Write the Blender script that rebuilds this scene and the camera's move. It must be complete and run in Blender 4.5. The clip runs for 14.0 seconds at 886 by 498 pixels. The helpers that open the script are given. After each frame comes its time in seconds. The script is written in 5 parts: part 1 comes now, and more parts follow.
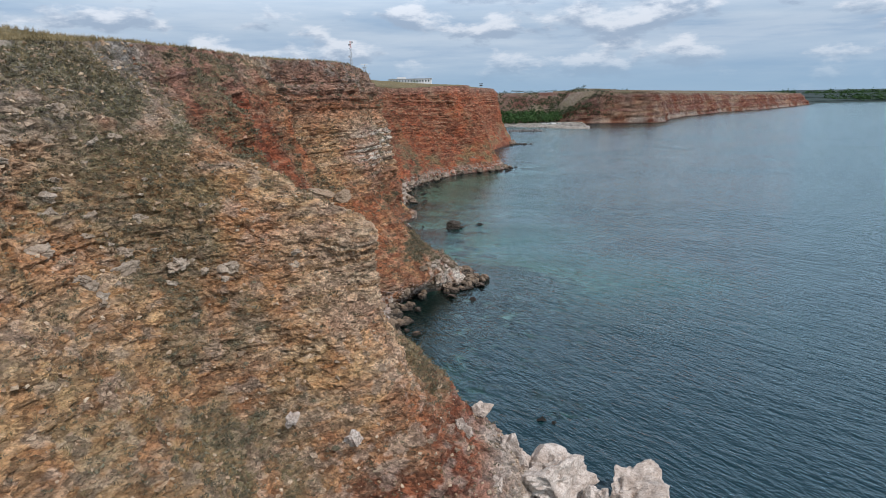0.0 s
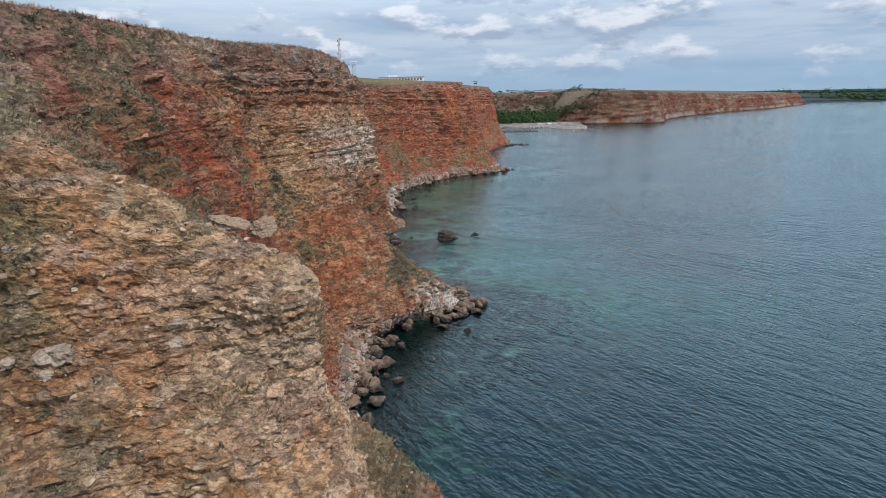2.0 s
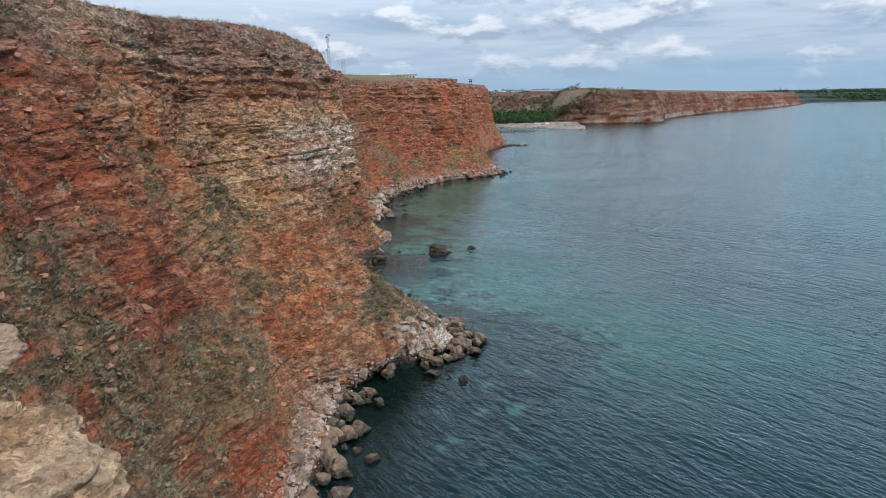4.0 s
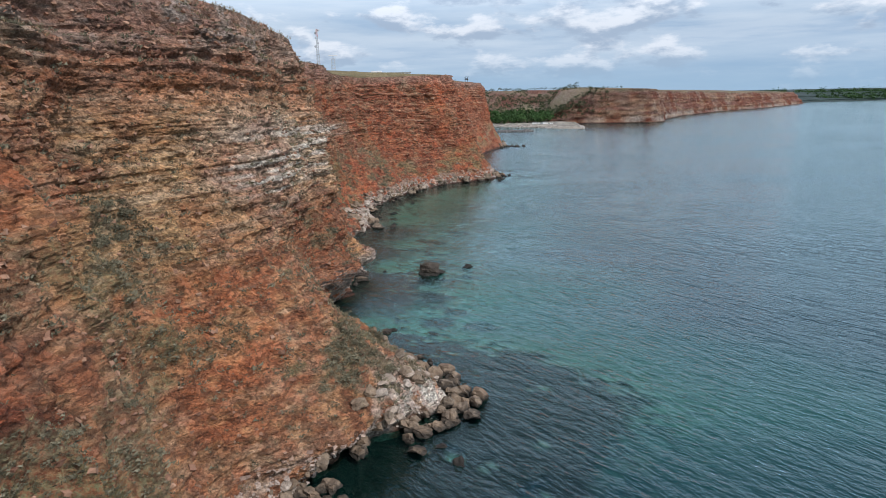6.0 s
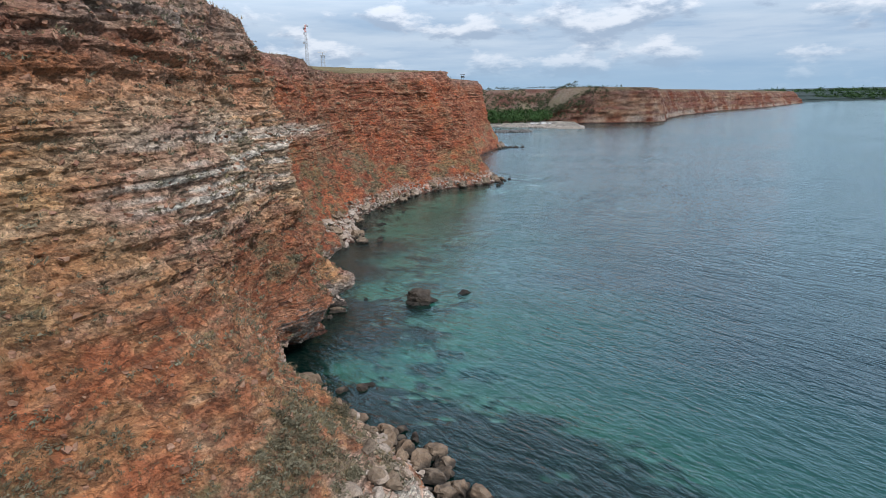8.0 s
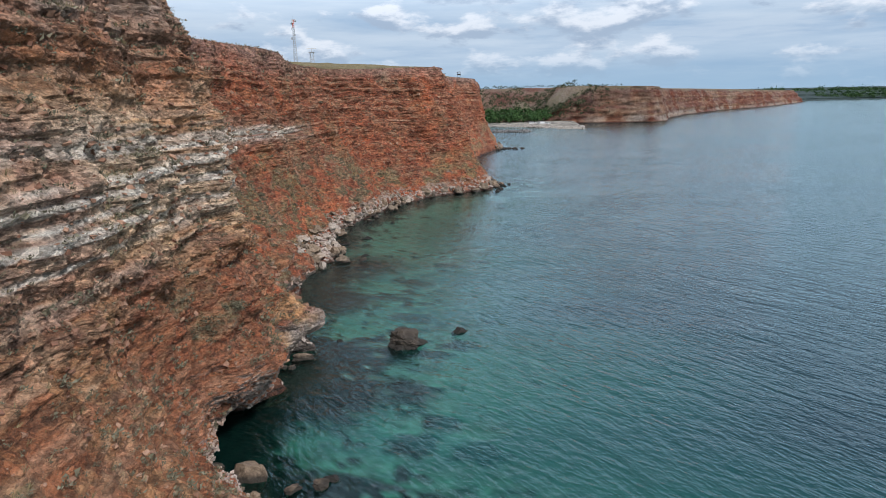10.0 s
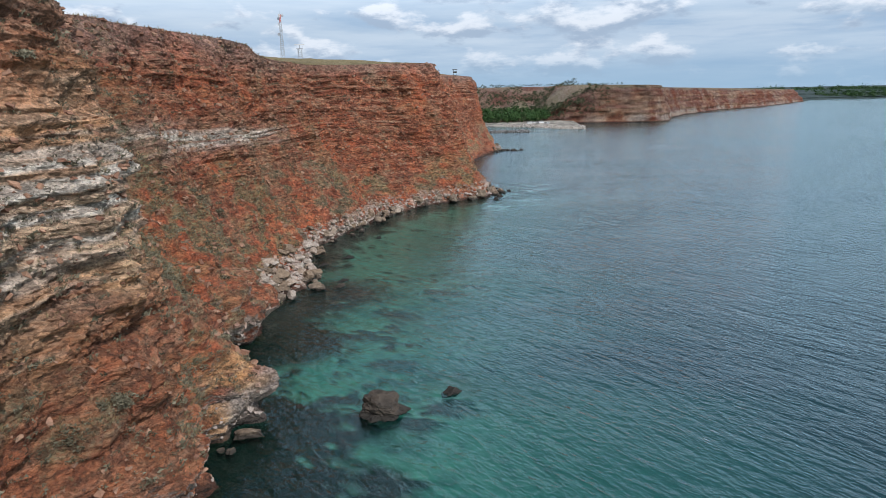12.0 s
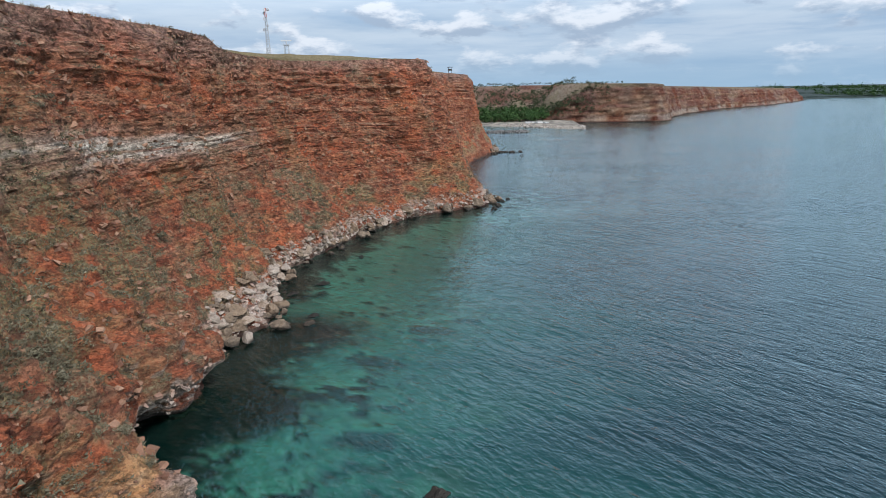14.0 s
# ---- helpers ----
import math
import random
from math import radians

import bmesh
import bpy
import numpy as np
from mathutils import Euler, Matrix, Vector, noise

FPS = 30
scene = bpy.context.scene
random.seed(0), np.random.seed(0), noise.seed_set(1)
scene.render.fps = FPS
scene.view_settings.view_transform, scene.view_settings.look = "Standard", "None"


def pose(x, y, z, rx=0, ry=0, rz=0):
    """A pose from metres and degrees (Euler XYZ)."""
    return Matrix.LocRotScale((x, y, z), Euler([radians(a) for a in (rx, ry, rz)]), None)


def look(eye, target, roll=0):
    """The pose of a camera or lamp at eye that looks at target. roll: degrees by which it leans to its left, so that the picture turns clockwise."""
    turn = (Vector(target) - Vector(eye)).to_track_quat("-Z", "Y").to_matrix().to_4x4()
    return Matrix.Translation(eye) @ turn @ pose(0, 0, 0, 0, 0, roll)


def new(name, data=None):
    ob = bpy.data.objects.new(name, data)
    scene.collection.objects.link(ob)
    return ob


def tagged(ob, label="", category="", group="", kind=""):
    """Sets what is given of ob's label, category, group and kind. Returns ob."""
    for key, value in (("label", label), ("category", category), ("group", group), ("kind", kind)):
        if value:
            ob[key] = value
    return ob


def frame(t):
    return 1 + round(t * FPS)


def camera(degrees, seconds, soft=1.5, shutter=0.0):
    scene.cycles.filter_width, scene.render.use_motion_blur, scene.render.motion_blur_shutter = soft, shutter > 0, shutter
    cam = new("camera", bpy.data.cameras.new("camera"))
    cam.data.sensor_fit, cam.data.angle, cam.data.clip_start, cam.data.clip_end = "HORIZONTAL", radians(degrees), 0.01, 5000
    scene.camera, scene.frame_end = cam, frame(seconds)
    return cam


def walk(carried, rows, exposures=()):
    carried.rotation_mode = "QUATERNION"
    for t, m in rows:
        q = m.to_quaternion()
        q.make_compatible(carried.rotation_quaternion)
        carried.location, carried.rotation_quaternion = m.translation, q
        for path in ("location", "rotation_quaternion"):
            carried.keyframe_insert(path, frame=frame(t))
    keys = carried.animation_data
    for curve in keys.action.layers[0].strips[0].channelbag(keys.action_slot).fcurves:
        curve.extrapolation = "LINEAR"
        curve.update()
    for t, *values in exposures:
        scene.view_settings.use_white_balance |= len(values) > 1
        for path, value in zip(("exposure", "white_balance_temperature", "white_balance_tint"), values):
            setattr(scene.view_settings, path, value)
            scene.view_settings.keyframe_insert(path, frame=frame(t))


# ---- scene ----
cam = camera(72.0, 14.0, soft=0.55)
PATH = [
    (0, (0.00, 0.00, 41.75), (-4.29, 96.86, 17.25), -1.05),
    (1, (0.05, 10.74, 40.88), (-3.77, 107.63, 16.43), -1.07),
    (2, (0.11, 21.49, 40.08), (-3.27, 118.41, 15.67), -1.10),
    (3, (0.19, 32.25, 39.36), (-2.78, 129.19, 14.98), -1.12),
    (4, (0.31, 43.02, 38.71), (-2.30, 139.97, 14.35), -1.14),
    (5, (0.46, 53.77, 38.14), (-1.82, 150.73, 13.78), -1.15),
    (6, (0.65, 64.50, 37.65), (-1.32, 161.47, 13.27), -1.16),
    (7, (0.89, 75.21, 37.23), (-0.79, 172.17, 12.83), -1.17),
    (8, (1.19, 85.87, 36.88), (-0.23, 182.83, 12.45), -1.17),
    (9, (1.54, 96.47, 36.61), (0.38, 193.42, 12.13), -1.17),
    (10, (1.96, 107.00, 36.42), (1.04, 203.94, 11.87), -1.17),
    (11, (2.45, 117.44, 36.30), (1.77, 214.35, 11.68), -1.16),
    (12, (3.02, 127.76, 36.25), (2.58, 224.66, 11.55), -1.15),
    (13, (3.68, 137.96, 36.28), (3.47, 234.83, 11.48), -1.13),
    (14, (4.42, 148.00, 36.39), (4.46, 244.85, 11.47), -1.11),
]
walk(cam, [(t, look(eye, target, roll)) for t, eye, target, roll in PATH], [(0, -0.20, 6040, 13), (3, -0.12, 6040, 13), (5.5, -0.05, 6035, 13), (8, -0.05, 6030, 13), (14, -0.04, 6020, 12)])

# ---- sky, sun ----
world = bpy.data.worlds.new("world")
scene.world = world
world.use_nodes = True
SUN_ELEV, SUN_ROT = radians(48), radians(137)      # from the sea side, behind the camera
SKY_GAIN, SUN_POWER = 0.11, 4.0
CLOUD_AT, CLOUD_SIZE = (2.3, 0.4, 0.2), (9.0, 9.0, 24.0)


def build_world():
    nt = world.node_tree
    nt.nodes.clear()
    n, l = nt.nodes.new, nt.links.new
    out, bg = n("ShaderNodeOutputWorld"), n("ShaderNodeBackground")
    sky = n("ShaderNodeTexSky")
    sky.sky_type, sky.sun_disc = "NISHITA", False
    sky.sun_elevation, sky.sun_rotation = SUN_ELEV, SUN_ROT
    sky.air_density, sky.dust_density = 1.0, 1.5
    gain = n("ShaderNodeVectorMath"); gain.operation = "SCALE"; gain.inputs[3].default_value = SKY_GAIN
    l(sky.outputs[0], gain.inputs[0])
    tc = n("ShaderNodeTexCoord")
    sep = n("ShaderNodeSeparateXYZ"); l(tc.outputs["Generated"], sep.inputs[0])

    def m(op, a, b=None, clamp=False):
        k = n("ShaderNodeMath"); k.operation = op; k.use_clamp = clamp
        for i, v in enumerate((a, b)):
            if v is None:
                continue
            if isinstance(v, (int, float)):
                k.inputs[i].default_value = v
            else:
                l(v, k.inputs[i])
        return k.outputs[0]

    def shifted(dz, loc, scale, detail, rough):
        mp = n("ShaderNodeMapping")
        mp.inputs["Scale"].default_value = scale
        mp.inputs["Location"].default_value = (loc[0], loc[1], loc[2] + dz * scale[2])
        l(tc.outputs["Generated"], mp.inputs[0])
        t = n("ShaderNodeTexNoise"); t.inputs["Scale"].default_value = 1.0
        t.inputs["Detail"].default_value, t.inputs["Roughness"].default_value = detail, rough
        l(mp.outputs[0], t.inputs[0])
        return t.outputs[0]

    def rng(v, lo, hi, a=0.0, b=1.0):
        r = n("ShaderNodeMapRange"); r.interpolation_type = "SMOOTHSTEP"
        for i, x in enumerate((lo, hi, a, b)):
            r.inputs[i + 1].default_value = x
        l(v, r.inputs[0])
        return r.outputs[0]

    def mix(f, a, b):
        k = n("ShaderNodeMix"); k.data_type = "RGBA"
        l(f, k.inputs[0])
        for i, c in ((6, a), (7, b)):
            if isinstance(c, tuple):
                k.inputs[i].default_value = (*c, 1)
            else:
                l(c, k.inputs[i])
        return k.outputs[2]

    def bump_at(x, z, wx, wz, gain_):
        dx = m("DIVIDE", m("SUBTRACT", m("DIVIDE", sep.outputs[0], sep.outputs[1]), x), wx)
        dz = m("DIVIDE", m("SUBTRACT", sep.outputs[2], z), wz)
        r = m("ADD", m("MULTIPLY", dx, dx), m("MULTIPLY", dz, dz))
        return rng(m("SQRT", r), 0.0, 1.6, gain_, 0.0)

    # sheets of grey cloud
    veil = rng(shifted(0, (4.2, 1.1, 0.3), (2.2, 2.2, 17.0), 6, 0.55), 0.36, 0.62)
    thin = rng(shifted(0, (1.2, 5.1, 2.3), (3.5, 3.5, 34.0), 7, 0.6), 0.40, 0.66)
    base = mix(veil, (0.37, 0.52, 0.68), (0.58, 0.70, 0.80))
    base = mix(m("MULTIPLY", thin, 0.6), base, (0.72, 0.81, 0.87))
    base = mix(rng(sep.outputs[2], 0.16, 0.5, 0.0, 0.25), base, gain.outputs[0])
    # cumulus: denser below than above means a lit top, the other way a shaded base
    where, size = CLOUD_AT, CLOUD_SIZE
    heaps = m("ADD", bump_at(0.273, 0.108, 0.105, 0.026, 0.24), m("ADD", bump_at(-0.60, 0.104, 0.16, 0.022, 0.17), bump_at(-0.12, 0.118, 0.13, 0.02, 0.10)))
    here = m("ADD", shifted(0, where, size, 9, 0.58), heaps)
    lift = m("SUBTRACT", shifted(-0.012, where, size, 6, 0.58), shifted(0.012, where, size, 6, 0.58))
    lift = m("ADD", lift, m("SUBTRACT", bump_at(0.273, 0.120, 0.105, 0.018, 0.16), bump_at(0.273, 0.086, 0.13, 0.013, 0.24)))
    cover = rng(here, 0.50, 0.62)
    cloud = mix(rng(lift, -0.10, 0.10), (0.44, 0.54, 0.65), (0.92, 0.96, 0.98))
    base = mix(m("MULTIPLY", cover, 0.92), base, cloud)
    # clear blue haze low over the sea
    haze = rng(sep.outputs[2], 0.0, 0.075, 0.85, 0.0)
    base = mix(haze, base, (0.38, 0.55, 0.69))
    # gain added to the unseen sky: up half-way for the sea's reflection, down overhead
    l(base, bg.inputs[0]); l(m("MULTIPLY", rng(sep.outputs[2], 0.09, 0.26, 0.93, 1.75), rng(sep.outputs[2], 0.30, 0.65, 1.0, 0.56)), bg.inputs[1])
    l(bg.outputs[0], out.inputs[0])


build_world()
sun = new("sun", bpy.data.lights.new("sun", "SUN"))
sun.data.energy, sun.data.angle, sun.data.color = SUN_POWER, radians(5), (1.0, 0.96, 0.91)
sun.matrix_world = look((68, -73, 111), (0, 0, 0))
tagged(sun, kind="structure")

# ---- numeric helpers ----


def hash3(i, j, k, seed=0):
    h = (i.astype(np.int64) * 374761393 + j.astype(np.int64) * 668265263 + k.astype(np.int64) * 2147483647 + seed * 1274126177) & 0xFFFFFFFF
    h = ((h ^ (h >> 13)) * 1274126177) & 0xFFFFFFFF
    h = ((h ^ (h >> 16)) * 2246822519) & 0xFFFFFFFF
    return ((h ^ (h >> 15)) & 0xFFFFFF) / float(0xFFFFFF)


def vnoise(x, y, z, seed=0):
    """Smooth value noise, -1 to 1."""
    i, j, k = np.floor(x), np.floor(y), np.floor(z)
    a, b, c = x - i, y - j, z - k
    a, b, c = (t * t * (3 - 2 * t) for t in (a, b, c))
    out = 0
    for di in (0, 1):
        for dj in (0, 1):
            for dk in (0, 1):
                w = (a if di else 1 - a) * (b if dj else 1 - b) * (c if dk else 1 - c)
                out = out + w * hash3(i + di, j + dj, k + dk, seed)
    return out * 2 - 1


def fbm(x, y, z, octaves=4, seed=0, gain=0.5):
    out, amp = 0, 1.0
    for o in range(octaves):
        out = out + amp * vnoise(x, y, z, seed + o * 17)
        x, y, z, amp = x * 2.03 + 5.1, y * 2.03 + 1.7, z * 2.03 + 3.3, amp * gain
    return out


def sstep(a, b, x):
    t = np.clip((x - a) / (b - a), 0, 1)
    return t * t * (3 - 2 * t)


def smooth_rows(a, n):
    """Box smoothing along the first axis, twice."""
    for _ in range(2):
        p = np.concatenate([np.repeat(a[:1], n, 0), a, np.repeat(a[-1:], n, 0)])
        c = np.cumsum(np.concatenate([np.zeros_like(p[:1]), p]), 0)
        a = (c[2 * n + 1:] - c[:-(2 * n + 1)]) / (2 * n + 1)
    return a


def grid_mesh(name, P, attrs=None, material=None, smooth=True, flip=False):
    """A mesh from a grid of places (rows, columns, 3), with float attributes."""
    r, c = P.shape[:2]
    me = bpy.data.meshes.new(name)
    idx = np.arange(r * c).reshape(r, c)
    q = np.stack([idx[:-1, :-1], idx[1:, :-1], idx[1:, 1:], idx[:-1, 1:]], -1).reshape(-1, 4)
    if flip:
        q = q[:, ::-1]
    me.vertices.add(r * c)
    me.vertices.foreach_set("co", P.reshape(-1).astype(np.float32))
    me.loops.add(q.size)
    me.loops.foreach_set("vertex_index", q.reshape(-1).astype(np.int32))
    me.polygons.add(len(q))
    me.polygons.foreach_set("loop_start", np.arange(0, q.size, 4, dtype=np.int32))
    me.polygons.foreach_set("use_smooth", np.full(len(q), smooth))
    for key, val in (attrs or {}).items():
        at = me.attributes.new(key, "FLOAT", "POINT")
        at.data.foreach_set("value", val.reshape(-1).astype(np.float32))
    me.update()
    me.validate()
    if material:
        me.materials.append(material)
    return new(name, me)


def soup_mesh(name, V, F, material=None, smooth=False):
    """A mesh from vertices and triangles."""
    me = bpy.data.meshes.new(name)
    me.vertices.add(len(V)); me.vertices.foreach_set("co", np.asarray(V, np.float32).reshape(-1))
    me.loops.add(F.size); me.loops.foreach_set("vertex_index", F.reshape(-1).astype(np.int32))
    me.polygons.add(len(F)); me.polygons.foreach_set("loop_start", np.arange(0, F.size, 3, dtype=np.int32))
    me.polygons.foreach_set("use_smooth", np.full(len(F), smooth))
    me.update(); me.validate()
    if material:
        me.materials.append(material)
    return me


def part(name, bm, material, parent=None, label="", at=None):
    me = bpy.data.meshes.new(name)
    bm.to_mesh(me); bm.free()
    me.materials.append(material)
    ob = new(name, me)
    if parent:
        ob.parent = parent
    if at is not None:
        ob.matrix_basis = at
    if label:
        tagged(ob, label)
    return ob


def box(bm, x0, y0, z0, x1, y1, z1):
    m = Matrix.LocRotScale(((x0 + x1) / 2, (y0 + y1) / 2, (z0 + z1) / 2), None, (x1 - x0, y1 - y0, z1 - z0))
    bmesh.ops.create_cube(bm, size=1, matrix=m)


def bar(bm, a, b, r, sides=5):
    a, b = Vector(a), Vector(b)
    d = b - a
    m = Matrix.Translation((a + b) / 2) @ d.to_track_quat("Z", "Y").to_matrix().to_4x4()
    bmesh.ops.create_cone(bm, cap_ends=True, segments=sides, radius1=r, radius2=r, depth=d.length, matrix=m)


# ---- materials ----


class Mat:
    """A small builder for node materials."""

    def __init__(self, name):
        self.m = bpy.data.materials.new(name)
        self.m.use_nodes = True
        self.t = self.m.node_tree
        self.b = self.t.nodes["Principled BSDF"]
        self.out = self.t.nodes["Material Output"]
        self.co = self.n("ShaderNodeNewGeometry").outputs["Position"]

    def n(self, kind):
        return self.t.nodes.new(kind)

    def l(self, a, b):
        self.t.links.new(a, b)

    def put(self, v, sock):
        if isinstance(v, tuple):
            sock.default_value = (*v, 1) if len(v) == 3 and len(sock.default_value) == 4 else v
        elif isinstance(v, (int, float)):
            sock.default_value = v
        else:
            self.l(v, sock)

    def noise(self, scale, detail=5, rough=0.6, stretch=(1, 1, 1), off=(0, 0, 0), local=False):
        mp = self.n("ShaderNodeMapping")
        mp.inputs["Scale"].default_value, mp.inputs["Location"].default_value = stretch, off
        if local:
            self.l(self.n("ShaderNodeTexCoord").outputs["Object"], mp.inputs[0])
        else:
            self.l(self.co, mp.inputs[0])
        t = self.n("ShaderNodeTexNoise")
        t.inputs["Scale"].default_value, t.inputs["Detail"].default_value, t.inputs["Roughness"].default_value = scale, detail, rough
        self.l(mp.outputs[0], t.inputs[0])
        return t.outputs[0]

    def voronoi(self, scale, stretch=(1, 1, 1), feature="F1"):
        mp = self.n("ShaderNodeMapping"); mp.inputs["Scale"].default_value = stretch
        self.l(self.co, mp.inputs[0])
        t = self.n("ShaderNodeTexVoronoi"); t.feature = feature
        t.inputs["Scale"].default_value = scale
        self.l(mp.outputs[0], t.inputs[0])
        return t.outputs[0]

    def cells(self, scale, stretch=(1, 1, 1)):
        """A random shade for each uneven cell, 0 to 1."""
        w = self.n("ShaderNodeTexNoise"); w.inputs["Scale"].default_value, w.inputs["Detail"].default_value = scale, 3
        self.l(self.co, w.inputs[0])
        a = self.n("ShaderNodeVectorMath"); a.operation = "MULTIPLY_ADD"
        self.l(w.outputs[1], a.inputs[0]); a.inputs[1].default_value = (0.9 / scale,) * 3; self.l(self.co, a.inputs[2])
        mp = self.n("ShaderNodeMapping"); mp.inputs["Scale"].default_value = stretch
        self.l(a.outputs[0], mp.inputs[0])
        t = self.n("ShaderNodeTexVoronoi"); t.inputs["Scale"].default_value = scale
        self.l(mp.outputs[0], t.inputs[0])
        sp = self.n("ShaderNodeSeparateColor"); self.l(t.outputs["Color"], sp.inputs[0])
        return sp.outputs[0]

    def range(self, v, lo, hi, a=0.0, b=1.0):
        r = self.n("ShaderNodeMapRange"); r.interpolation_type = "SMOOTHSTEP"
        for i, x in enumerate((lo, hi, a, b)):
            r.inputs[i + 1].default_value = x
        self.l(v, r.inputs[0])
        return r.outputs[0]

    def math(self, op, a, b=0.0, clamp=False):
        k = self.n("ShaderNodeMath"); k.operation = op; k.use_clamp = clamp
        self.put(a, k.inputs[0]); self.put(b, k.inputs[1])
        return k.outputs[0]

    def mix(self, f, a, b, blend="MIX"):
        k = self.n("ShaderNodeMix"); k.data_type = "RGBA"; k.blend_type = blend
        self.put(f, k.inputs[0]); self.put(a, k.inputs[6]); self.put(b, k.inputs[7])
        return k.outputs[2]

    def attr(self, name):
        a = self.n("ShaderNodeAttribute"); a.attribute_name = name
        return a.outputs["Fac"]

    def rnd(self):
        return self.n("ShaderNodeObjectInfo").outputs["Random"]

    def bump(self, h, strength, dist, prev=None):
        k = self.n("ShaderNodeBump")
        k.inputs["Strength"].default_value, k.inputs["Distance"].default_value = strength, dist
        self.l(h, k.inputs["Height"])
        if prev:
            self.l(prev, k.inputs["Normal"])
        return k.outputs[0]

    def done(self, color, rough=0.9, normal=None, spec=0.25, metal=0.0):
        self.put(color, self.b.inputs["Base Color"]); self.put(rough, self.b.inputs["Roughness"])
        self.b.inputs["Specular IOR Level"].default_value = spec
        self.b.inputs["Metallic"].default_value = metal
        if normal:
            self.l(normal, self.b.inputs["Normal"])
        return self.m


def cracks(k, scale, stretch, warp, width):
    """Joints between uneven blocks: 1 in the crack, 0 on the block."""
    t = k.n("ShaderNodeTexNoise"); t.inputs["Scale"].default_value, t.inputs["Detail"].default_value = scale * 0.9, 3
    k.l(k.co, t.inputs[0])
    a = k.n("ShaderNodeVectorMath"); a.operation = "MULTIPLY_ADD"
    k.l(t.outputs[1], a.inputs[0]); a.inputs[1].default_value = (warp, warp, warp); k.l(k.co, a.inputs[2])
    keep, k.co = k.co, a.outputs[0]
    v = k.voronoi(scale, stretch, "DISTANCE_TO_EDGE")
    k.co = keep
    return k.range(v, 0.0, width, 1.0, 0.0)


def rock_material(name, far=False):
    k = Mat(name)
    big, mid = k.noise(0.07, 4), k.noise(0.45, 6, 0.65, (1, 1, 1.6))
    fine = k.noise(3.2, 6, 0.7)
    strata = k.noise(0.9, 5, 0.65, (0.10, 0.10, 1.0))
    tone = k.attr("tone")
    thin = k.noise(2.4, 4, 0.6, (0.07, 0.07, 1.0), (3, 1, 0))
    wash = k.noise(0.55, 5, 0.62, (1, 1, 0.16), (0, 4, 0))
    red = k.mix(k.range(mid, 0.32, 0.68), (0.140, 0.034, 0.018), (0.36, 0.100, 0.043))
    red = k.mix(k.range(strata, 0.47, 0.66, 0.0, 0.75), red, (0.38, 0.165, 0.090))
    red = k.mix(k.range(thin, 0.50, 0.62, 0.0, 0.65), red, (0.125, 0.034, 0.020))
    red = k.mix(k.range(big, 0.48, 0.7), red, (0.40, 0.096, 0.036))
    red = k.mix(k.range(wash, 0.52, 0.70, 0.0, 0.6), red, (0.40, 0.118, 0.048))
    och = k.mix(k.range(mid, 0.3, 0.68), (0.40, 0.19, 0.074), (0.70, 0.45, 0.215))
    och = k.mix(k.range(strata, 0.45, 0.64), och, (0.62, 0.44, 0.26))
    och = k.mix(k.range(big, 0.5, 0.68, 0.0, 0.7), och, (0.60, 0.30, 0.125))
    pale = k.mix(k.range(mid, 0.3, 0.7), (0.52, 0.45, 0.37), (0.78, 0.71, 0.60))
    pale = k.mix(k.range(strata, 0.45, 0.7, 0.0, 0.8), pale, (0.56, 0.41, 0.31))
    grey = k.mix(k.range(mid, 0.3, 0.7), (0.20, 0.175, 0.145), (0.42, 0.385, 0.34))
    # the distant cliff stands in shade, which is mixed into its red here
    if far:
        red = k.mix(0.65, red, (0.115, 0.028, 0.018))
    c = k.mix(k.attr("ochre"), red, och)
    c = k.mix(k.attr("pale"), c, pale)
    c = k.mix(k.attr("grey"), c, grey)
    # each bed and block has its own shade
    c = k.mix(k.range(tone, 0.0, 0.45, 0.75, 0.0), c, k.mix(0.6, c, (0.085, 0.046, 0.030)))
    c = k.mix(k.range(tone, 0.55, 1.0, 0.0, 0.60), c, k.mix(0.5, c, (0.66, 0.45, 0.29)))
    veg = k.mix(k.range(fine, 0.35, 0.65), (0.095, 0.072, 0.043), (0.25, 0.19, 0.112))
    veg = k.mix(k.range(big, 0.42, 0.60, 0.0, 0.8), veg, (0.15, 0.145, 0.066))
    c = k.mix(k.math("MULTIPLY", k.attr("veg"), k.range(fine, 0.35, 0.6, 0.2, 1.0), True), c, veg)
    # low spots of the bump go darker: crevice shade put into the colour
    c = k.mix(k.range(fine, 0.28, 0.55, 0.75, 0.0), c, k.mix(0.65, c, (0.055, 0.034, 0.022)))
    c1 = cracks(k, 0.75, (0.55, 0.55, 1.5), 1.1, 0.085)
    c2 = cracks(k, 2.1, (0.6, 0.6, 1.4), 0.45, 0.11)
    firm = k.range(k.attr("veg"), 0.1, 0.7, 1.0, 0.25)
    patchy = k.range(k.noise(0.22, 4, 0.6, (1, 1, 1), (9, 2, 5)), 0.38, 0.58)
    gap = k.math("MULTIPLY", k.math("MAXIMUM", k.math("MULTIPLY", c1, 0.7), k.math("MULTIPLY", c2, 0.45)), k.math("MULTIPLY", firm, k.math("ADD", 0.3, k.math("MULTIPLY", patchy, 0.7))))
    # joints drawn dark, with the shade inside them painted into the colour
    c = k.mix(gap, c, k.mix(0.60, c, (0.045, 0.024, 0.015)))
    if not far:
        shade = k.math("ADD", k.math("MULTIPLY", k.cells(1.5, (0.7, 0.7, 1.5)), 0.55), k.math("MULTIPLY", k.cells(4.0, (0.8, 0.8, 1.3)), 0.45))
        g = k.range(shade, 0.15, 0.85, 0.52, 1.50)
        grey_ = k.n("ShaderNodeCombineColor")
